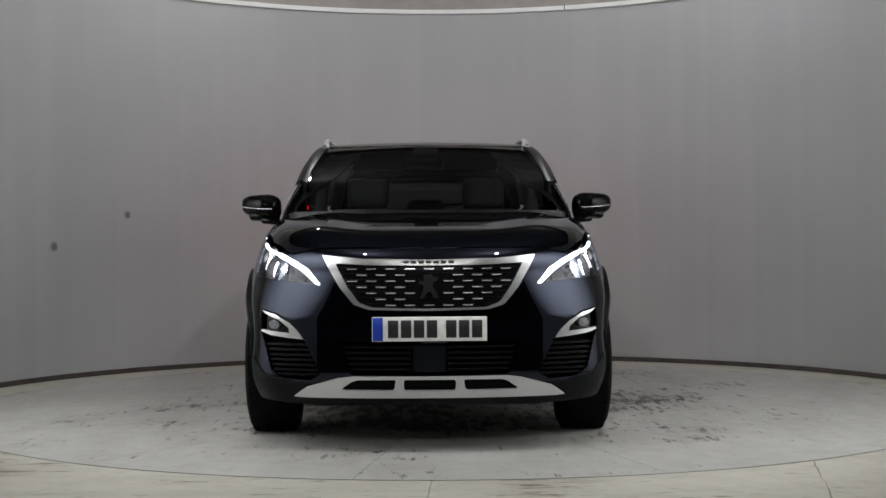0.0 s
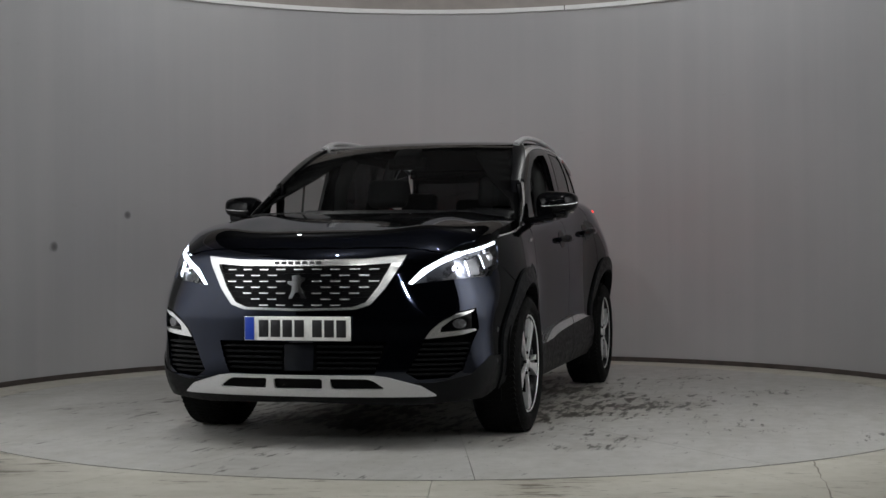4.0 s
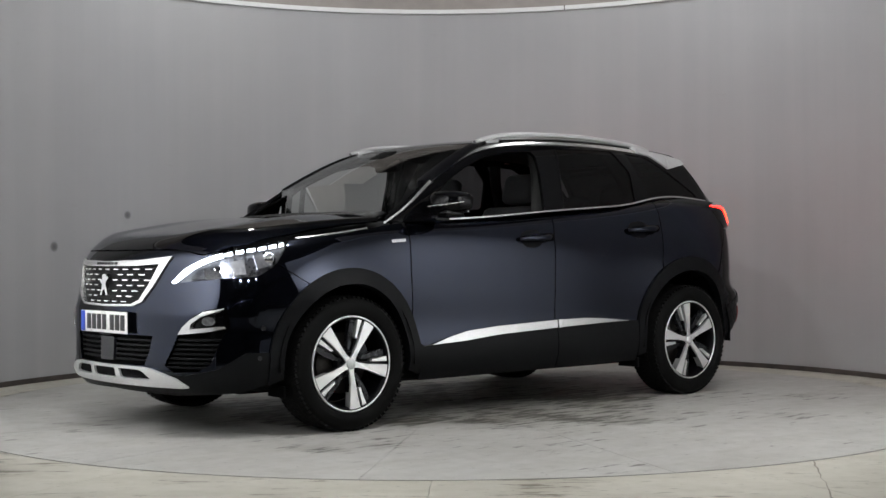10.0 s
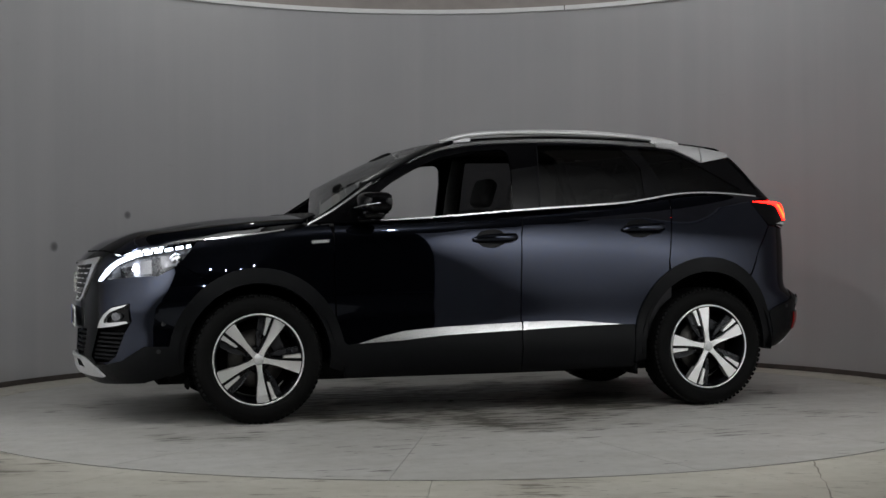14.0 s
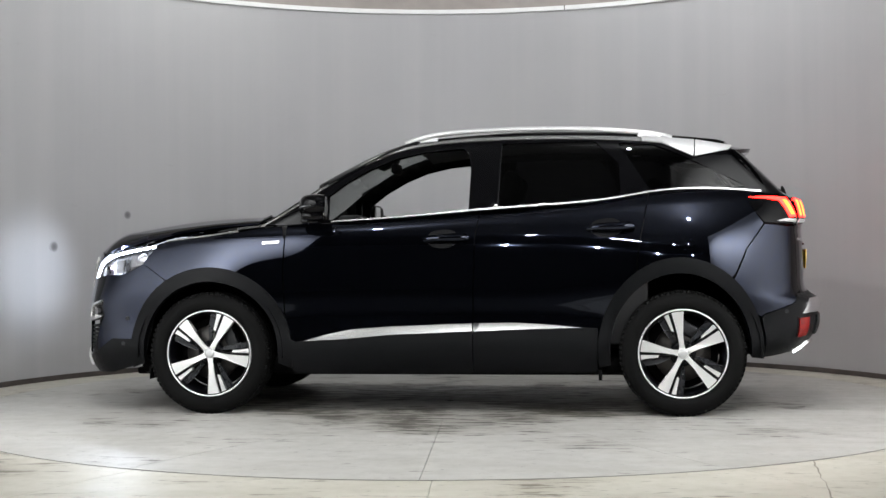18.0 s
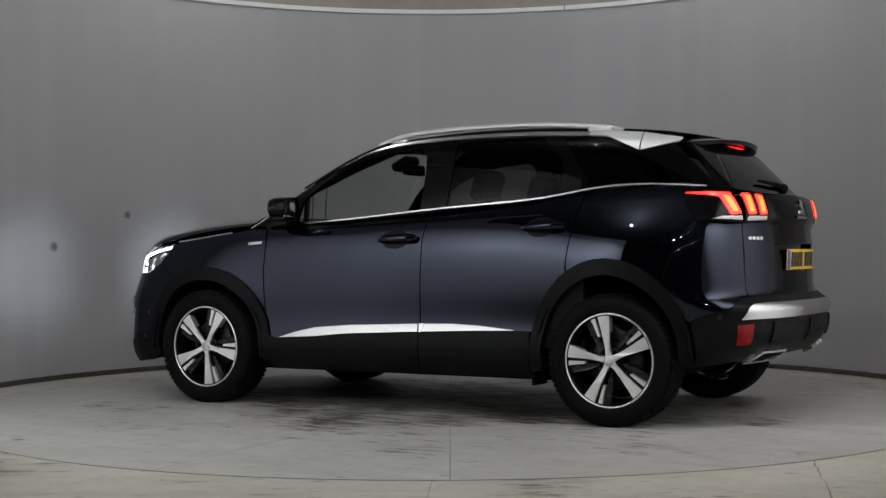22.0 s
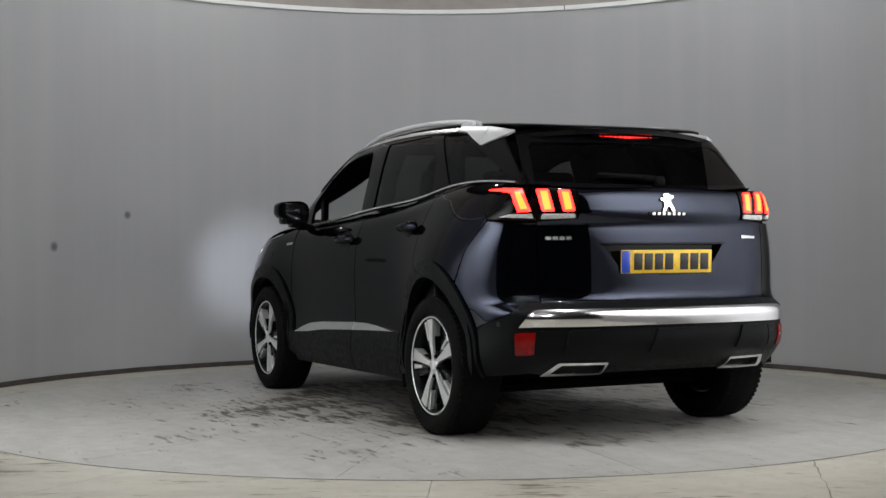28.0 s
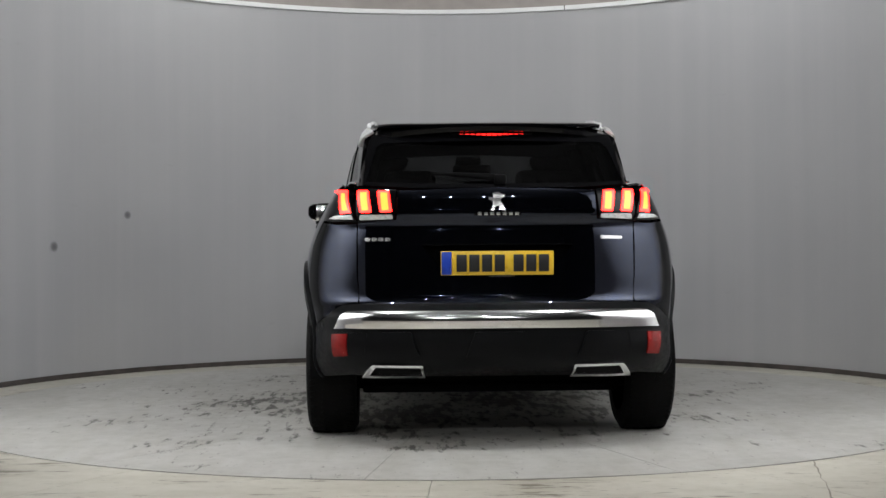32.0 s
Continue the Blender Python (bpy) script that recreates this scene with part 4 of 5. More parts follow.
for s in (1, -1):
    pts = [(0.235, 1.548), (0.16, 1.572), (0.05, 1.596), (-0.15, 1.614), (-0.4, 1.622), (-0.65, 1.622), (-0.9, 1.613), (-1.1, 1.597), (-1.24, 1.578), (-1.30, 1.562)]
    ln = curve2d(*pts, n=30)
    vs, fs = tube([(x, s * (0.608 - 0.035 * max(0, -x - 0.4)), z) for x, z in ln], 0.017, 10, flat=0.9)
    rail = mesh_object("roof_rail", vs, fs, SILVER, car, "silver roof rail")
    for k in (2, 27):
        x, z = ln[k]
        part("foot", box_bm((0.14, 0.028, 0.05), (x - 0.02 if k < 9 else x + 0.02, s * 0.60, z - 0.022), 0.008), SILVER, rail)

# mirrors
def mirror_shell(s):
    q = []
    n, m = 22, 14
    for i in range(m + 1):
        v = math.pi * i / m
        for j in range(n):
            u = 2 * math.pi * j / n
            cx, cy, cz = math.sin(v) * math.cos(u), math.cos(v), math.sin(v) * math.sin(u)
            f = lambda a, p: math.copysign(abs(a) ** p, a)
            x, y, z = 0.092 * f(cx, 0.7), 0.112 * f(cy, 0.55), 0.074 * f(cz, 0.6)
            x = max(x, -0.05)
            x -= 0.25 * max(0, y)
            z *= 1 - 1.7 * max(0, y + 0.05)
            q.append((0.705 + x, s * (0.935 + y), 1.180 + z + 0.08 * y))
    fs = [(i * n + j, i * n + (j + 1) % n, (i + 1) * n + (j + 1) % n, (i + 1) * n + j) for i in range(m) for j in range(n)]
    return q, fs


for s in (1, -1):
    vs, fs = mirror_shell(s)
    bm = bmesh.new()
    bv = [bm.verts.new(v) for v in vs]
    for f in fs:
        try:
            bm.faces.new([bv[i] for i in f])
        except ValueError:
            pass
    mir = part("door_mirror", bm, BLACK, car, "gloss black door mirror housing")
    part("stalk", box_bm((0.10, 0.16, 0.035), (0.745, s * 0.85, 1.092), 0.012, rot=Matrix.Rotation(s * radians(6), 4, "X")), BLACK, mir)
    part("mirror_glass", box_bm((0.006, 0.165, 0.105), (0.652, s * 0.935, 1.180), 0.002, rot=Matrix.Rotation(s * radians(8), 4, "Z")), BRIGHT, mir, "mirror glass")
    part("lower_cover", box_bm((0.125, 0.17, 0.05), (0.715, s * 0.915, 1.124), 0.022), BLACK, mir)
    vs, fs = tube([(0.798, s * 0.865, 1.163), (0.797, s * 0.92, 1.164), (0.783, s * 0.985, 1.169), (0.757, s * 1.025, 1.175), (0.70, s * 1.047, 1.183)], [0.003, 0.004, 0.0045, 0.005, 0.005], 8, flat=0.8)
    mesh_object("indicator", vs, fs, CHROME, mir, "clear chrome indicator strip")

# tail: tailgate, glass, spoiler, lamps
PLATE_REC = [(0.352, 0.950), (0.235, 0.803)]
TG = [(0.0, 1.212), (0.455, 1.200), (0.466, 1.064), (0.646, 1.052), (0.646, 0.80), (0.640, 0.676), (0.0, 0.682)]
tailgate = panel("tailgate", sym(TG), from_rear, PAINT, car, step=0.03, holes=[[(0.352, 0.950), (0.235, 0.803), (-0.235, 0.803), (-0.352, 0.950)]], field=body_field)
panel("plate_recess", [(0.36, 0.956), (0.24, 0.797), (-0.24, 0.797), (-0.36, 0.956)], from_rear, BLACK, tailgate, off=-0.035, thick=0.004, field=body_field, label="gloss black plate recess")
panel("recess_lip", [(0.352, 0.952), (-0.352, 0.952), (-0.352, 0.944), (0.352, 0.944)], from_rear, BLACK, tailgate, off=0.008, thick=0.04, field=body_field)
RG = [(0.0, 1.232), (0.35, 1.236), (0.612, 1.248), (0.595, 1.30), (0.560, 1.425), (0.53, 1.447), (0.0, 1.452)]
panel("rear_frame", sym([(0.0, 1.214), (0.40, 1.216), (0.655, 1.235), (0.635, 1.30), (0.585, 1.49), (0.0, 1.51)]), from_rear, BLACK, car, off=-0.001, thick=0.02, holes=[sym(RG)], field=cabin_field, label="gloss black rear window frame")
rear_glass = panel("rear_window", sym(RG), from_rear, TINT, car, off=-0.004, thick=0.004, field=cabin_field, label="dark tinted rear window")
bm = bmesh.new()
rows_top, rows_bot = [], []
for i in range(6):
    u = i / 5
    rt, rb = [], []
    for j in range(15):
        y = -0.565 + 1.13 * j / 14
        x = -1.57 - 0.225 * u + 0.10 * (abs(y) / 0.565) ** 3 * u + 0.03 * (y / 0.565) ** 2
        zt = 1.553 - 0.045 * u - 0.035 * (y / 0.6) ** 2 + 0.012 * u * u
        rt.append(bm.verts.new((x, y, zt)))
        rb.append(bm.verts.new((x + 0.01, y, zt - 0.062 + 0.040 * u)))
    rows_top.append(rt)
    rows_bot.append(rb)
for i in range(5):
    for j in range(14):
        bm.faces.new((rows_top[i][j], rows_top[i][j + 1], rows_top[i + 1][j + 1], rows_top[i + 1][j]))
        bm.faces.new((rows_bot[i][j], rows_bot[i + 1][j], rows_bot[i + 1][j + 1], rows_bot[i][j + 1]))
for j in range(14):
    for r0, r1 in ((rows_top[0], rows_bot[0]), (rows_bot[5], rows_top[5])):
        bm.faces.new((r0[j], r0[j + 1], r1[j + 1], r1[j]))
for i in range(5):
    bm.faces.new((rows_top[i][0], rows_top[i + 1][0], rows_bot[i + 1][0], rows_bot[i][0]))
    bm.faces.new((rows_top[i][14], rows_bot[i][14], rows_bot[i + 1][14], rows_top[i + 1][14]))
spoiler = part("spoiler", bm, BLACK, car, "gloss black roof spoiler")
BRAKE = glow("brake_light_red", (1.0, 0.02, 0.015), 2.2, (0.3, 0.0, 0.0))
part("brake_housing", box_bm((0.03, 0.40, 0.05), (-1.725, 0, 1.492), 0.004), INNER, spoiler)
for k in range(14):
    part("brake_light", box_bm((0.012, 0.021, 0.010), (-1.752 + 0.02 * abs(k - 6.5) / 7, -0.171 + 0.0263 * k, 1.483), 0.003), BRAKE, spoiler, "lit red high brake light")
vs, fs = tube([(-1.99, -0.02, 1.258), (-1.985, 0.12, 1.272), (-1.955, 0.30, 1.284)], [0.020, 0.013, 0.007], 8)
wiper = mesh_object("rear_wiper", vs, fs, INNER, car, "black rear wiper")
part("wiper_hub", box_bm((0.05, 0.06, 0.05), (-1.995, -0.02, 1.252), 0.015), INNER, wiper)

LAMP_RED = glow("tail_lamp_red", (1.0, 0.010, 0.007), 13.0, (0.35, 0.01, 0.01))
LAMP_HOT = glow("tail_lamp_core", (1.0, 0.085, 0.010), 8.0, (0.5, 0.05, 0.02))
LAMP_W = plain("reversing_lens", (0.6, 0.6, 0.6), 0.15, 0.3, grain=0.3, gscale=90)
for m in (lambda p: p, lambda p: [(2 * math.pi - a, z) for a, z in p]):
    def ar(*xyz):
        return m([(math.atan2(y, x - CXR) % (2 * math.pi), z) for x, y, z in xyz])
    inner = panel("tail_lamp", m(rpts((0.640, 1.212), (0.462, 1.204), (0.472, 1.068), (0.640, 1.058))), REAR, BLACK, tailgate, off=0.003, thick=0.02, r=0.008, step=0.02, field=body_field, label="black tail lamp with lit red claws")
    for q in ([(0.645, 1.203), (0.592, 1.202), (0.578, 1.100), (0.632, 1.098)], [(0.552, 1.199), (0.496, 1.197), (0.484, 1.101), (0.540, 1.098)]):
        panel("claw", m(rpts(*q)), REAR, LAMP_RED, inner, off=0.007, thick=0.012, r=0.008, step=0.015, field=body_field, label="lit red claw")
        cc = np.array(q).mean(0)
        panel("claw_core", m(rpts(*[tuple(cc + (np.array(v) - cc) * (0.55, 0.80)) for v in q])), REAR, LAMP_HOT, inner, off=0.0095, thick=0.003, step=0.015, field=body_field, label="glowing core of the claw")
    panel("reversing_lens", m(rpts((0.632, 1.090), (0.484, 1.090), (0.480, 1.072), (0.636, 1.068))), REAR, LAMP_W, inner, off=0.007, thick=0.01, r=0.006, step=0.02, field=body_field, label="white reversing lens")
    outer = panel("tail_lamp", ar((-1.700, 0.765, 1.212), (-1.80, 0.742, 1.214), (-1.93, 0.690, 1.212), (-1.995, 0.66, 1.058), (-1.90, 0.745, 1.062), (-1.79, 0.812, 1.068), (-1.74, 0.795, 1.130)), REAR, BLACK, car, off=0.001, thick=0.02, step=0.02, field=body_field, label="dark tail lamp with lit red claw")
    panel("claw", m([(radians(a), z) for a, z in ((133.2, 1.208), (138.2, 1.211), (143.1, 1.206), (145.3, 1.100), (142.2, 1.097), (140.3, 1.188), (137.5, 1.199))]), REAR, LAMP_RED, outer, off=0.006, thick=0.01, step=0.015, field=body_field, label="lit red claw")
    panel("claw_core", m([(radians(a), z) for a, z in ((141.3, 1.192), (142.6, 1.190), (144.5, 1.112), (142.9, 1.110))]), REAR, LAMP_HOT, outer, off=0.0085, thick=0.003, step=0.015, field=body_field, label="glowing core of the claw")
    panel("reversing_lens", ar((-1.975, 0.672, 1.090), (-1.90, 0.748, 1.088), (-1.86, 0.785, 1.075), (-1.98, 0.668, 1.070)), REAR, LAMP_W, outer, off=0.005, thick=0.008, step=0.02, field=body_field, label="white lens")
    panel("rear_corner", m(rside((-1.628, 0.775), (-1.690, 0.923), (-1.792, 1.058)) + rpts((0.735, 1.045), (0.652, 1.048), (0.652, 0.80), (0.648, 0.680), (0.70, 0.676)) + rside((-1.945, 0.62), (-1.785, 0.565), (-1.765, 0.55)) + rside(*rear_arch(157, 130, 8))), REAR, PAINT, car, step=0.025, field=body_field, label="painted rear corner panel")
RB = rside((-1.775, 0.325), (-1.770, 0.545), (-1.79, 0.560), (-1.945, 0.614)) + rpts((0.72, 0.668), (0.60, 0.676), (0.0, 0.678), (0.0, 0.335), (0.55, 0.335)) + rside((-1.93, 0.345))
rb_l = panel("rear_bumper", RB[:7] + [(2 * math.pi - a, z) for a, z in RB[5::-1]] + [(2 * math.pi - a, z) for a, z in RB[:7:-1]] + RB[8:], REAR, CLAD, car, off=0.004, thick=0.03, step=0.025, field=body_field, label="black grained plastic rear bumper")
panel("bumper_bar", both_r(rpts((0.0, 0.638), (0.60, 0.637), (0.69, 0.634), (0.722, 0.620), (0.752, 0.562), (0.70, 0.566), (0.0, 0.570))), REAR, BRIGHT, rb_l, off=0.014, thick=0.03, step=0.025, field=body_field, label="bright chrome bar across the bumper")
RED = plain("red_reflector", (0.20, 0.004, 0.003), 0.2, grain=0.35, gscale=16, spec=0.3)
for m in (lambda p: p, lambda p: [(2 * math.pi - a, z) for a, z in p]):
    panel("reflector_recess", m(rpts((0.772, 0.545), (0.60, 0.545), (0.615, 0.448), (0.66, 0.430), (0.762, 0.426))), REAR, CLAD, rb_l, off=0.0065, thick=0.004, r=0.01, step=0.025, field=body_field)
    panel("reflector", m(rpts((0.764, 0.536), (0.692, 0.540), (0.692, 0.441), (0.757, 0.434))), REAR, RED, rb_l, off=0.012, thick=0.01, r=0.004, step=0.025, field=body_field, label="red rear reflector")
    tip_o = [(0.628, 0.346), (0.578, 0.408), (0.345, 0.408), (0.333, 0.350)]
    tip_i = [(0.590, 0.358), (0.560, 0.397), (0.357, 0.397), (0.347, 0.358)]
    panel("exhaust_trim", m(rpts(*tip_o)), REAR, BRIGHT, rb_l, off=0.022, thick=0.06, r=0.006, step=0.02, holes=[m(rpts(*tip_i))], field=body_field, label="chrome exhaust trim")
    panel("exhaust_opening", m(rpts(*tip_i)), REAR, INNER, rb_l, off=0.007, thick=0.004, step=0.03, field=body_field)
    panel("bumper_pad", m(rpts((0.55, 0.548), (0.40, 0.552), (0.36, 0.44), (0.56, 0.44))), REAR, CLAD, rb_l, off=0.014, thick=0.012, r=0.015, step=0.03, field=body_field)
    panel("sensor", m(rside(*arc(-1.905, 0.575, 0.011, 0, 337, 10))), REAR, DARKGREY, rb_l, off=0.007, thick=0.004, field=body_field)
panel("bumper_pad", both_r(rpts((0.0, 0.550), (0.11, 0.550), (0.15, 0.44), (0.0, 0.44))), REAR, CLAD, rb_l, off=0.014, thick=0.012, step=0.03, field=body_field)
part("silencer", box_bm((0.32, 1.10, 0.12), (-1.66, 0, 0.375), 0.05), INNER, car)
for s in (1, -1):
    part("mudflap", box_bm((0.012, 0.15, 0.06), (1.705, s * 0.76, 0.222), 0.004), INNER, car)
    part("mudflap", box_bm((0.02, 0.16, 0.06), (-0.885, s * 0.78, 0.225), 0.004), INNER, car)
for k in range(4):
    y = 0.612 - 0.031 * k
    panel("badge_bar", rpts((y, 0.983), (y - 0.025, 0.983), (y - 0.025, 0.966), (y, 0.966)), REAR, CHROME, tailgate, off=0.003, thick=0.004, r=0.006, field=body_field)
panel("badge_bar", rpts((-0.482, 0.988), (-0.588, 0.984), (-0.588, 0.972), (-0.484, 0.972)), REAR, CHROME, tailgate, off=0.003, thick=0.004, r=0.004, field=body_field)
panel("name_plate", both_r(rpts((0.0, 1.098), (0.108, 1.098), (0.108, 1.082), (0.0, 1.082))), REAR, BLACK, tailgate, off=0.004, thick=0.006, field=body_field)
for k in range(7):
    y = -0.0965 + 0.0285 * k
    panel("name_bar", rpts((y, 1.096), (y + 0.017, 1.096), (y + 0.017, 1.084), (y, 1.084)), REAR, CHROME, tailgate, off=0.006, thick=0.003, field=body_field)
panel("badge", rpts(*[(-y * 0.80, 1.142 + z * 0.72) for y, z in BADGE]), REAR, BRIGHT, tailgate, off=0.010, thick=0.012, step=0.02, field=body_field, label="plain chrome badge")

# number plates, their characters as plain bars
YELLOW = plain("yellow_plate", (0.72, 0.46, 0.03), 0.35, grain=0.06, gscale=30)
WHITE = plain("white_plate", (0.84, 0.84, 0.82), 0.35, grain=0.06, gscale=30)
BLUE = plain("blue_band", (0.01, 0.05, 0.42), 0.35)
BAR = plain("black_character", (0.012, 0.012, 0.014), 0.4)


def number_plate(name, x, z, s, mat, parent, lean, yo=0.0):
    base = Matrix.Translation((x, yo, z)) @ Matrix.Rotation(radians(lean), 4, "Y") @ Matrix.Rotation(0 if s > 0 else math.pi, 4, "Z")
    pl = part(name, box_bm((0.006, 0.52, 0.111), (0, 0, 0), 0.0025), mat, parent, "white front plate with dark bars" if s > 0 else "yellow rear plate with dark bars")
    pl.matrix_local = base
    part("blue_band", box_bm((0.003, 0.046, 0.105), (0.004, -0.234, 0), 0.001), BLUE, pl)
    y = -0.188
    for k in range(7):
        part("bar", box_bm((0.002, 0.047, 0.079), (0.004, y + 0.0235, 0), 0.0006), BAR, pl)
        y += 0.0585 if k != 3 else 0.087
    part("small_bar", box_bm((0.002, 0.12, 0.006), (0.004, 0.02, -0.061), 0.0005), DARKGREY, pl)
    return pl


number_plate("front_plate", 2.268, 0.567, 1, WHITE, bumper, 0)
number_plate("rear_plate", -2.095, 0.862, -1, YELLOW, tailgate, -3, 0.003)


# wheels
FACET = plain("wheel_facet_paint", (0.012, 0.013, 0.016), 0.3, 0.3, grain=0.1)


def wheel(x, y, turn, s):
    hub = new("wheel")
    hub.parent = car
    hub.matrix_local = Matrix.Translation((x, y, 0.346)) @ (Matrix() if s > 0 else Matrix.Rotation(math.pi, 4, "Z")) @ Matrix.Rotation(radians(turn), 4, "Y")
    vs, fs = lathe([(0.247, 0.010), (0.254, 0.024), (0.267, 0.032), (0.292, 0.035), (0.318, 0.028), (0.334, 0.014), (0.343, -0.006), (0.347, -0.03), (0.348, -0.09), (0.347, -0.15), (0.343, -0.18), (0.332, -0.20), (0.31, -0.215), (0.25, -0.21)], 96)
    tyre = mesh_object("tyre", vs, fs, RUBBER, hub, "black rubber tyre")
    bm = bmesh.new()
    for k in range(72):
        a = 2 * math.pi * k / 72
        for yy, w, sh in ((-0.008, 0.042, 0.35), (-0.062, 0.036, -0.4), (-0.118, 0.036, 0.4), (-0.172, 0.040, -0.35)):
            m = Matrix.Rotation(-a - (0.02 if sh > 0 else 0), 4, "Y") @ Matrix.Translation((0.3385 if yy > -0.05 or yy < -0.15 else 0.3415, yy, 0)) @ Matrix.Rotation(sh, 4, "X")
            bmesh.ops.create_cube(bm, size=1, matrix=m @ Matrix.Diagonal((0.016, w, 0.020, 1)))
    part("tread", bm, RUBBER, hub, smooth=False)
    vs, fs = lathe([(0.246, 0.014), (0.242, 0.018), (0.234, 0.016), (0.230, 0.008), (0.223, -0.01), (0.216, -0.05), (0.212, -0.16)], 72)
    mesh_object("rim", vs, fs, SATIN, hub, "dark alloy rim")
    vs, fs = lathe([(0.2485, 0.0125), (0.2455, 0.0205), (0.2395, 0.0195), (0.2375, 0.0145)], 72)
    mesh_object("rim_edge", vs, fs, MACHINED, hub, "bright machined rim edge")
    vs, fs = lathe([(0.06, -0.075), (0.155, -0.075), (0.158, -0.085), (0.158, -0.10), (0.06, -0.10)], 48)
    mesh_object("brake_disc", vs, fs, plain("brake_steel", (0.07, 0.066, 0.062), 0.4, 0.8, grain=0.2), hub, "grey steel brake disc")
    vs, fs = lathe([(0.0, -0.12), (0.19, -0.12), (0.204, -0.14)], 40)
    mesh_object("backing", vs, fs, INNER, hub)
    part("caliper", box_bm((0.07, 0.05, 0.16), (-0.13, -0.07, 0.02), 0.015), DARKGREY, hub)

    def prism(outline, y0, y1, name, mat, lab=""):
        """A flat blade in the wheel's face, thinner and lower at the centre."""
        bmp = bmesh.new()
        top = [bmp.verts.new((px, y0 + (0.0 if math.hypot(px, pz) > 0.1 else -0.004), pz)) for px, pz in outline]
        bot = [bmp.verts.new((px, y1, pz)) for px, pz in outline]
        bmp.faces.new(top)
        bmp.faces.new(bot[::-1])
        n = len(outline)
        for i in range(n):
            bmp.faces.new((top[i], bot[i], bot[(i + 1) % n], top[(i + 1) % n]))
        return part(name, bmp, mat, hub, lab, smooth=False)
    for k in range(5):
        a = 2 * math.pi * k / 5

        def rot(pts, a=a):
            return [(1.042 * (p * math.cos(a) - q * math.sin(a)), 1.042 * (p * math.sin(a) + q * math.cos(a))) for p, q in pts]
        prism(rot([(0.020, 0.017), (0.05, 0.012), (0.10, 0.0145), (0.16, 0.0235), (0.229, 0.034), (0.2355, 0.0), (0.2295, -0.032), (0.16, -0.022), (0.10, -0.015), (0.05, -0.0135), (0.020, -0.017)]), 0.014, -0.03, "spoke", MACHINED, "bright machined spoke")
        prism(rot([(0.122, -0.031), (0.18, -0.041), (0.2295, -0.0495), (0.2215, -0.082), (0.210, -0.072), (0.18, -0.060), (0.125, -0.0445)]), 0.010, -0.03, "spoke_blade", MACHINED, "slim bright blade beside the spoke")
        prism(rot([(0.03, 0.016), (0.10, 0.016), (0.225, 0.030), (0.2275, -0.056), (0.17, -0.045), (0.09, -0.026), (0.03, -0.018)]), 0.000, -0.035, "spoke_back", SATIN, "black spoke web")
        prism(rot([(0.055, -0.028), (0.12, -0.047), (0.208, -0.076), (0.196, -0.106), (0.12, -0.078), (0.06, -0.043)]), -0.006, -0.035, "spoke_facet", FACET, "dark grey spoke facet")
        b = a + 0.63
        bmb = bmesh.new()
        bmesh.ops.create_cone(bmb, cap_ends=True, segments=8, radius1=0.010, radius2=0.008, depth=0.02, matrix=Matrix.Translation((0.054 * math.cos(b), 0.004, 0.054 * math.sin(b))) @ Matrix.Rotation(radians(-90), 4, "X"))
        part("wheel_bolt", bmb, INNER, hub)
    vs, fs = lathe([(0.0, 0.020), (0.018, 0.019), (0.027, 0.014), (0.030, 0.006), (0.032, -0.02)], 32)
    mesh_object("hub_cap", vs, fs, SILVER, hub, "silver hub cap")
    vs, fs = lathe([(0.0, 0.0), (0.06, 0.0), (0.072, -0.012), (0.074, -0.05)], 32)
    mesh_object("hub_ring", vs, fs, SATIN, hub)
    return hub


for x, y, s, turn in ((1.3375, 0.880, 1, 24), (-1.3375, 0.880, 1, 61.5), (1.3375, -0.880, -1, 30), (-1.3375, -0.880, -1, 10)):
    wheel(x, y, turn, s)
    vs = []
    for i in range(25):
        a = radians(-4 + 188 * i / 24)
        for yy in (0.885, 0.52):
            vs.append((x + 0.425 * math.cos(a), s * yy, 0.35 + (0.43 if x > 0 else 0.455) * math.sin(a)))
    fs = [(2 * i, 2 * i + 1, 2 * i + 3, 2 * i + 2) for i in range(24)]
    fs.append(tuple(2 * i + 1 for i in range(25)))
    mesh_object("arch_liner", vs, fs, INNER, car)

# cabin
SEAT = plain("grey_seat_cloth", (0.022, 0.022, 0.024), 0.85, grain=0.2, gscale=60, bumps=0.2)
DASHM = plain("dark_dashboard", (0.018, 0.018, 0.02), 0.6, grain=0.2)
HEADL = plain("headlining", (0.022, 0.022, 0.022), 0.95, grain=0.1)


def seat(x, y):
    bm = box_bm((0.50, 0.50, 0.18), (x + 0.05, y, 0.56), 0.06, 3)
    st = part("seat", bm, SEAT, car, "dark grey cloth seat")
    tilt = Matrix.Rotation(radians(-17), 4, "Y")
    part("backrest", box_bm((0.15, 0.49, 0.62), (x - 0.27, y, 0.89), 0.06, 3, rot=tilt), SEAT, st)
    part("headrest", box_bm((0.10, 0.27, 0.19), (x - 0.41, y, 1.30), 0.045, 3, rot=tilt), SEAT, st)


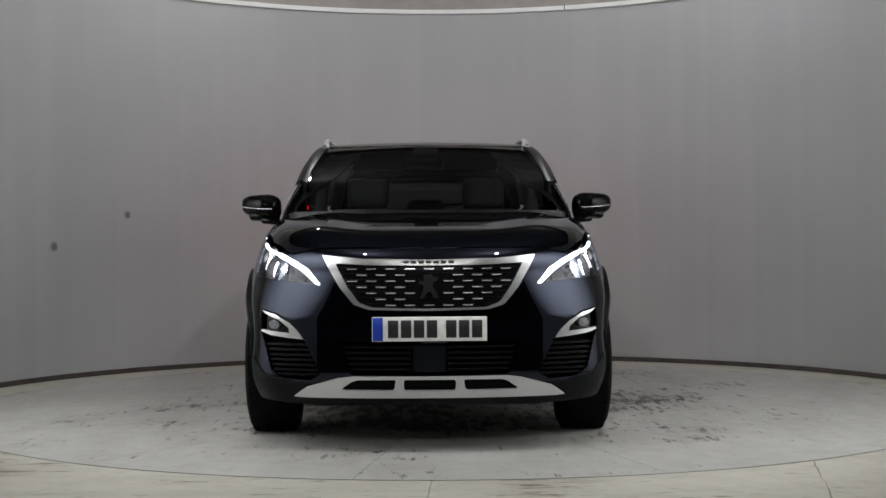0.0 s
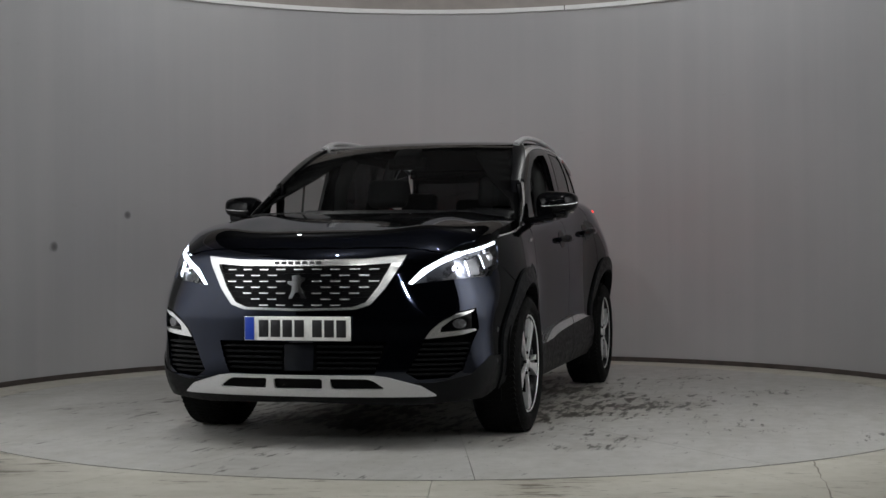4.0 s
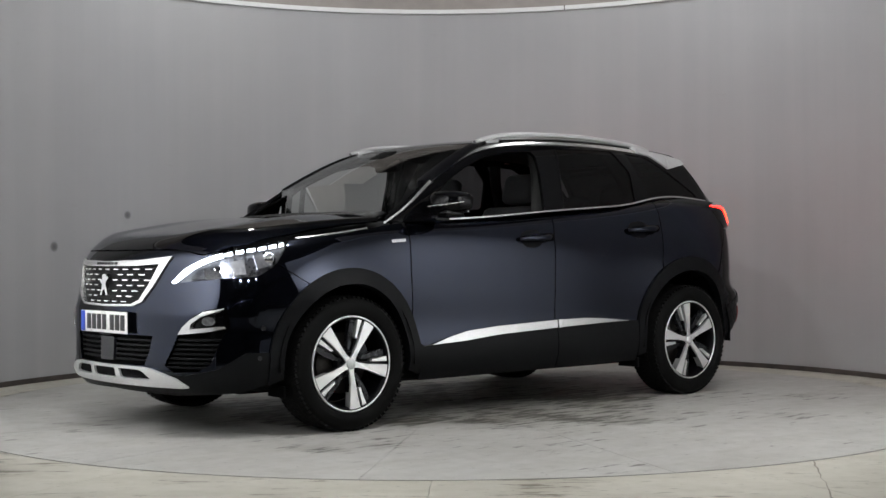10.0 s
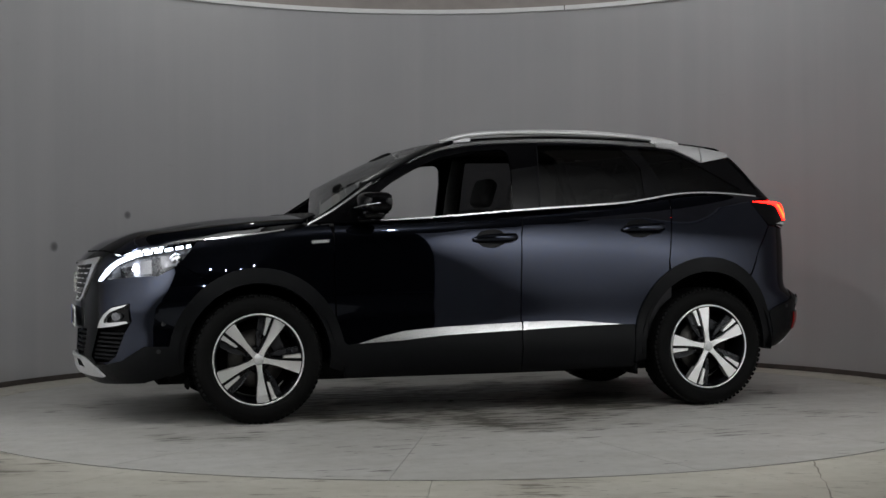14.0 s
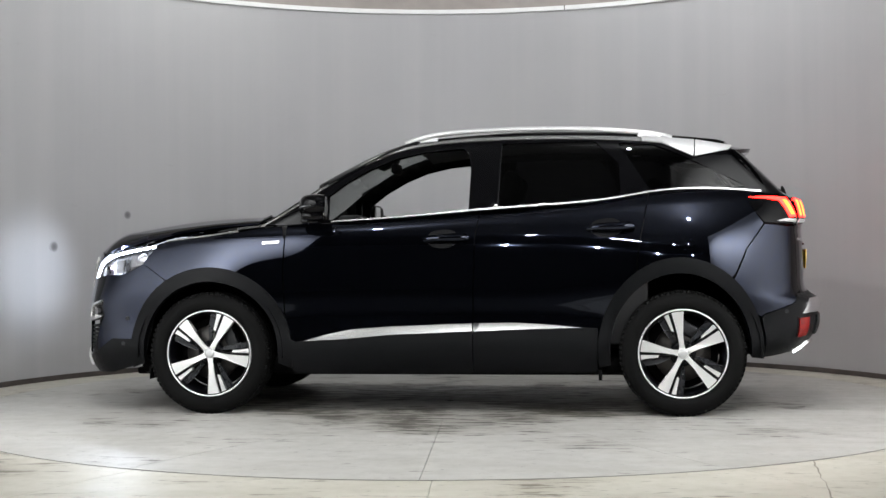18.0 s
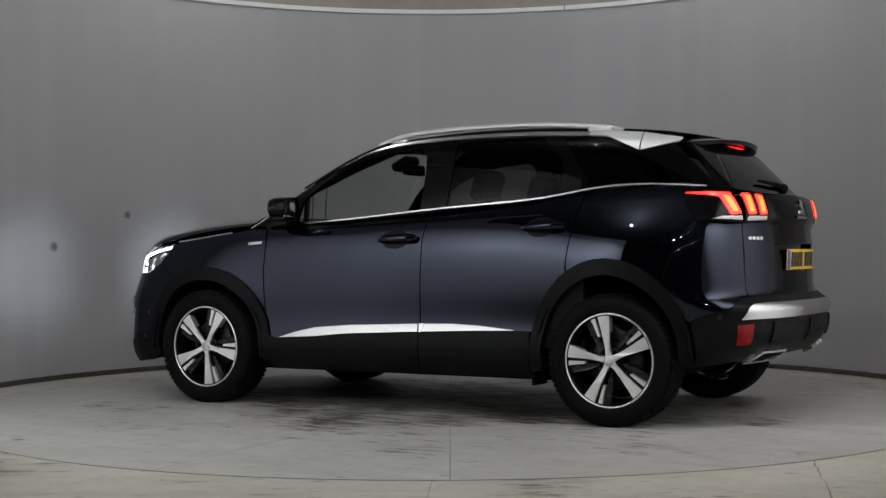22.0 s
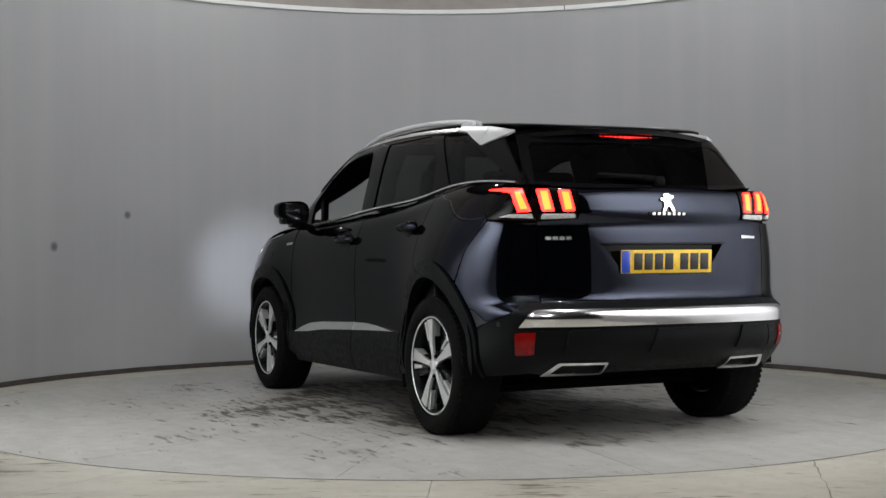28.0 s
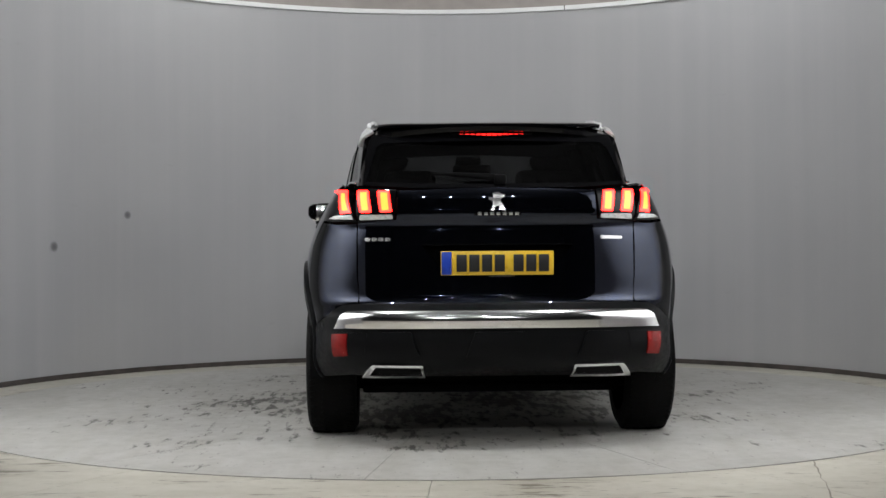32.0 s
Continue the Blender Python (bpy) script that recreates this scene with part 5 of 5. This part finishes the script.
seat(0.05, 0.37)
seat(0.05, -0.37)
bench = part("rear_seat", box_bm((0.50, 1.25, 0.18), (-0.78, 0, 0.60), 0.06, 3), SEAT, car, "dark grey rear bench")
part("backrest", box_bm((0.15, 1.25, 0.60), (-1.08, 0, 0.90), 0.06, 3, rot=Matrix.Rotation(radians(-20), 4, "Y")), SEAT, bench)
for y, hz in ((0.40, 1.255), (0.0, 1.205), (-0.40, 1.255)):
    part("headrest", box_bm((0.10, 0.26, 0.16), (-1.20, y, hz), 0.04, 3, rot=Matrix.Rotation(radians(-15), 4, "Y")), SEAT, bench)
dash = part("dashboard", box_bm((0.52, 1.38, 0.20), (0.84, 0, 0.985), 0.07, 3), DASHM, car, "dark soft dashboard")
part("instrument_hood", box_bm((0.16, 0.34, 0.09), (0.72, -0.37, 1.115), 0.035, 3), DASHM, dash)
part("screen", box_bm((0.02, 0.24, 0.11), (0.62, -0.02, 1.09), 0.008), BLACK, dash)
ring_pts = [(0.47 + 0.045 * math.sin(a), -0.37 + 0.17 * math.cos(a), 0.985 + 0.16 * math.sin(a)) for a in np.linspace(0, 2 * math.pi, 33)]
vs, fs = tube(ring_pts, 0.016, 8)
sw = mesh_object("steering_wheel", vs, fs, DASHM, car, "dark steering wheel")
part("wheel_boss", box_bm((0.06, 0.18, 0.10), (0.49, -0.37, 0.98), 0.03, 3, rot=Matrix.Rotation(radians(-15), 4, "Y")), DASHM, sw)
part("rear_view_mirror", box_bm((0.04, 0.24, 0.07), (0.38, -0.02, 1.44), 0.018, 3), INNER, car, "black rear-view mirror")
part("camera_housing", box_bm((0.14, 0.16, 0.06), (0.43, 0.0, 1.48), 0.025, 3, rot=Matrix.Rotation(radians(26), 4, "Y")), INNER, car)
panel("headlining", [(0.22, 0.58), (-1.55, 0.52), (-1.55, -0.52), (0.22, -0.58)], from_top, HEADL, car, off=-0.045, thick=0.004, step=0.08, field=cabin_field, label="grey headlining")
part("underbody", box_bm((3.3, 1.28, 0.04), (0.20, 0, 0.225), 0.01), INNER, car, "black underbody")
part("cabin_floor", box_bm((2.6, 1.35, 0.08), (-0.35, 0, 0.40), 0.02), INNER, car)
for s in (1, -1):
    part("door_card", box_bm((1.95, 0.06, 0.70), (-0.18, s * 0.765, 0.74), 0.02), DASHM, car, "dark inner door lining")
    vs, fs = tube([(-0.21, s * 0.68, 1.10), (-0.24, s * 0.65, 1.35), (-0.26, s * 0.59, 1.52)], 0.045, 8)
    mesh_object("inner_pillar", vs, fs, HEADL, car)
    vs, fs = tube([(-1.10, s * 0.63, 1.22), (-1.02, s * 0.59, 1.40), (-0.96, s * 0.53, 1.53)], 0.04, 8)
    mesh_object("inner_pillar", vs, fs, HEADL, car)


# ---- movement: the disc stands for 1.26 s, then turns evenly with the car on it ----
OFF = Vector((-0.034, -0.140, 0))
RATE, START = -5.823, 1.263


def motions():
    rows = [0.0, 0.6, 1.1, 1.2, 1.26, 1.32, 1.4, 1.6] + [2.0 + i for i in range(31)]
    turns = []
    for t in rows:
        d = t - START
        s = d if d > 0.1 else (0 if d < -0.1 else (d + 0.1) ** 2 / 0.4)
        turns.append((t, -88.76 + RATE * s))
    walk(car, [(t, pose(0, 0, 0, 0, 0, a) @ Matrix.Translation(OFF)) for t, a in turns])
    walk(turntable, [(t, pose(0, 0, 0, 0, 0, a)) for t, a in turns])


motions()
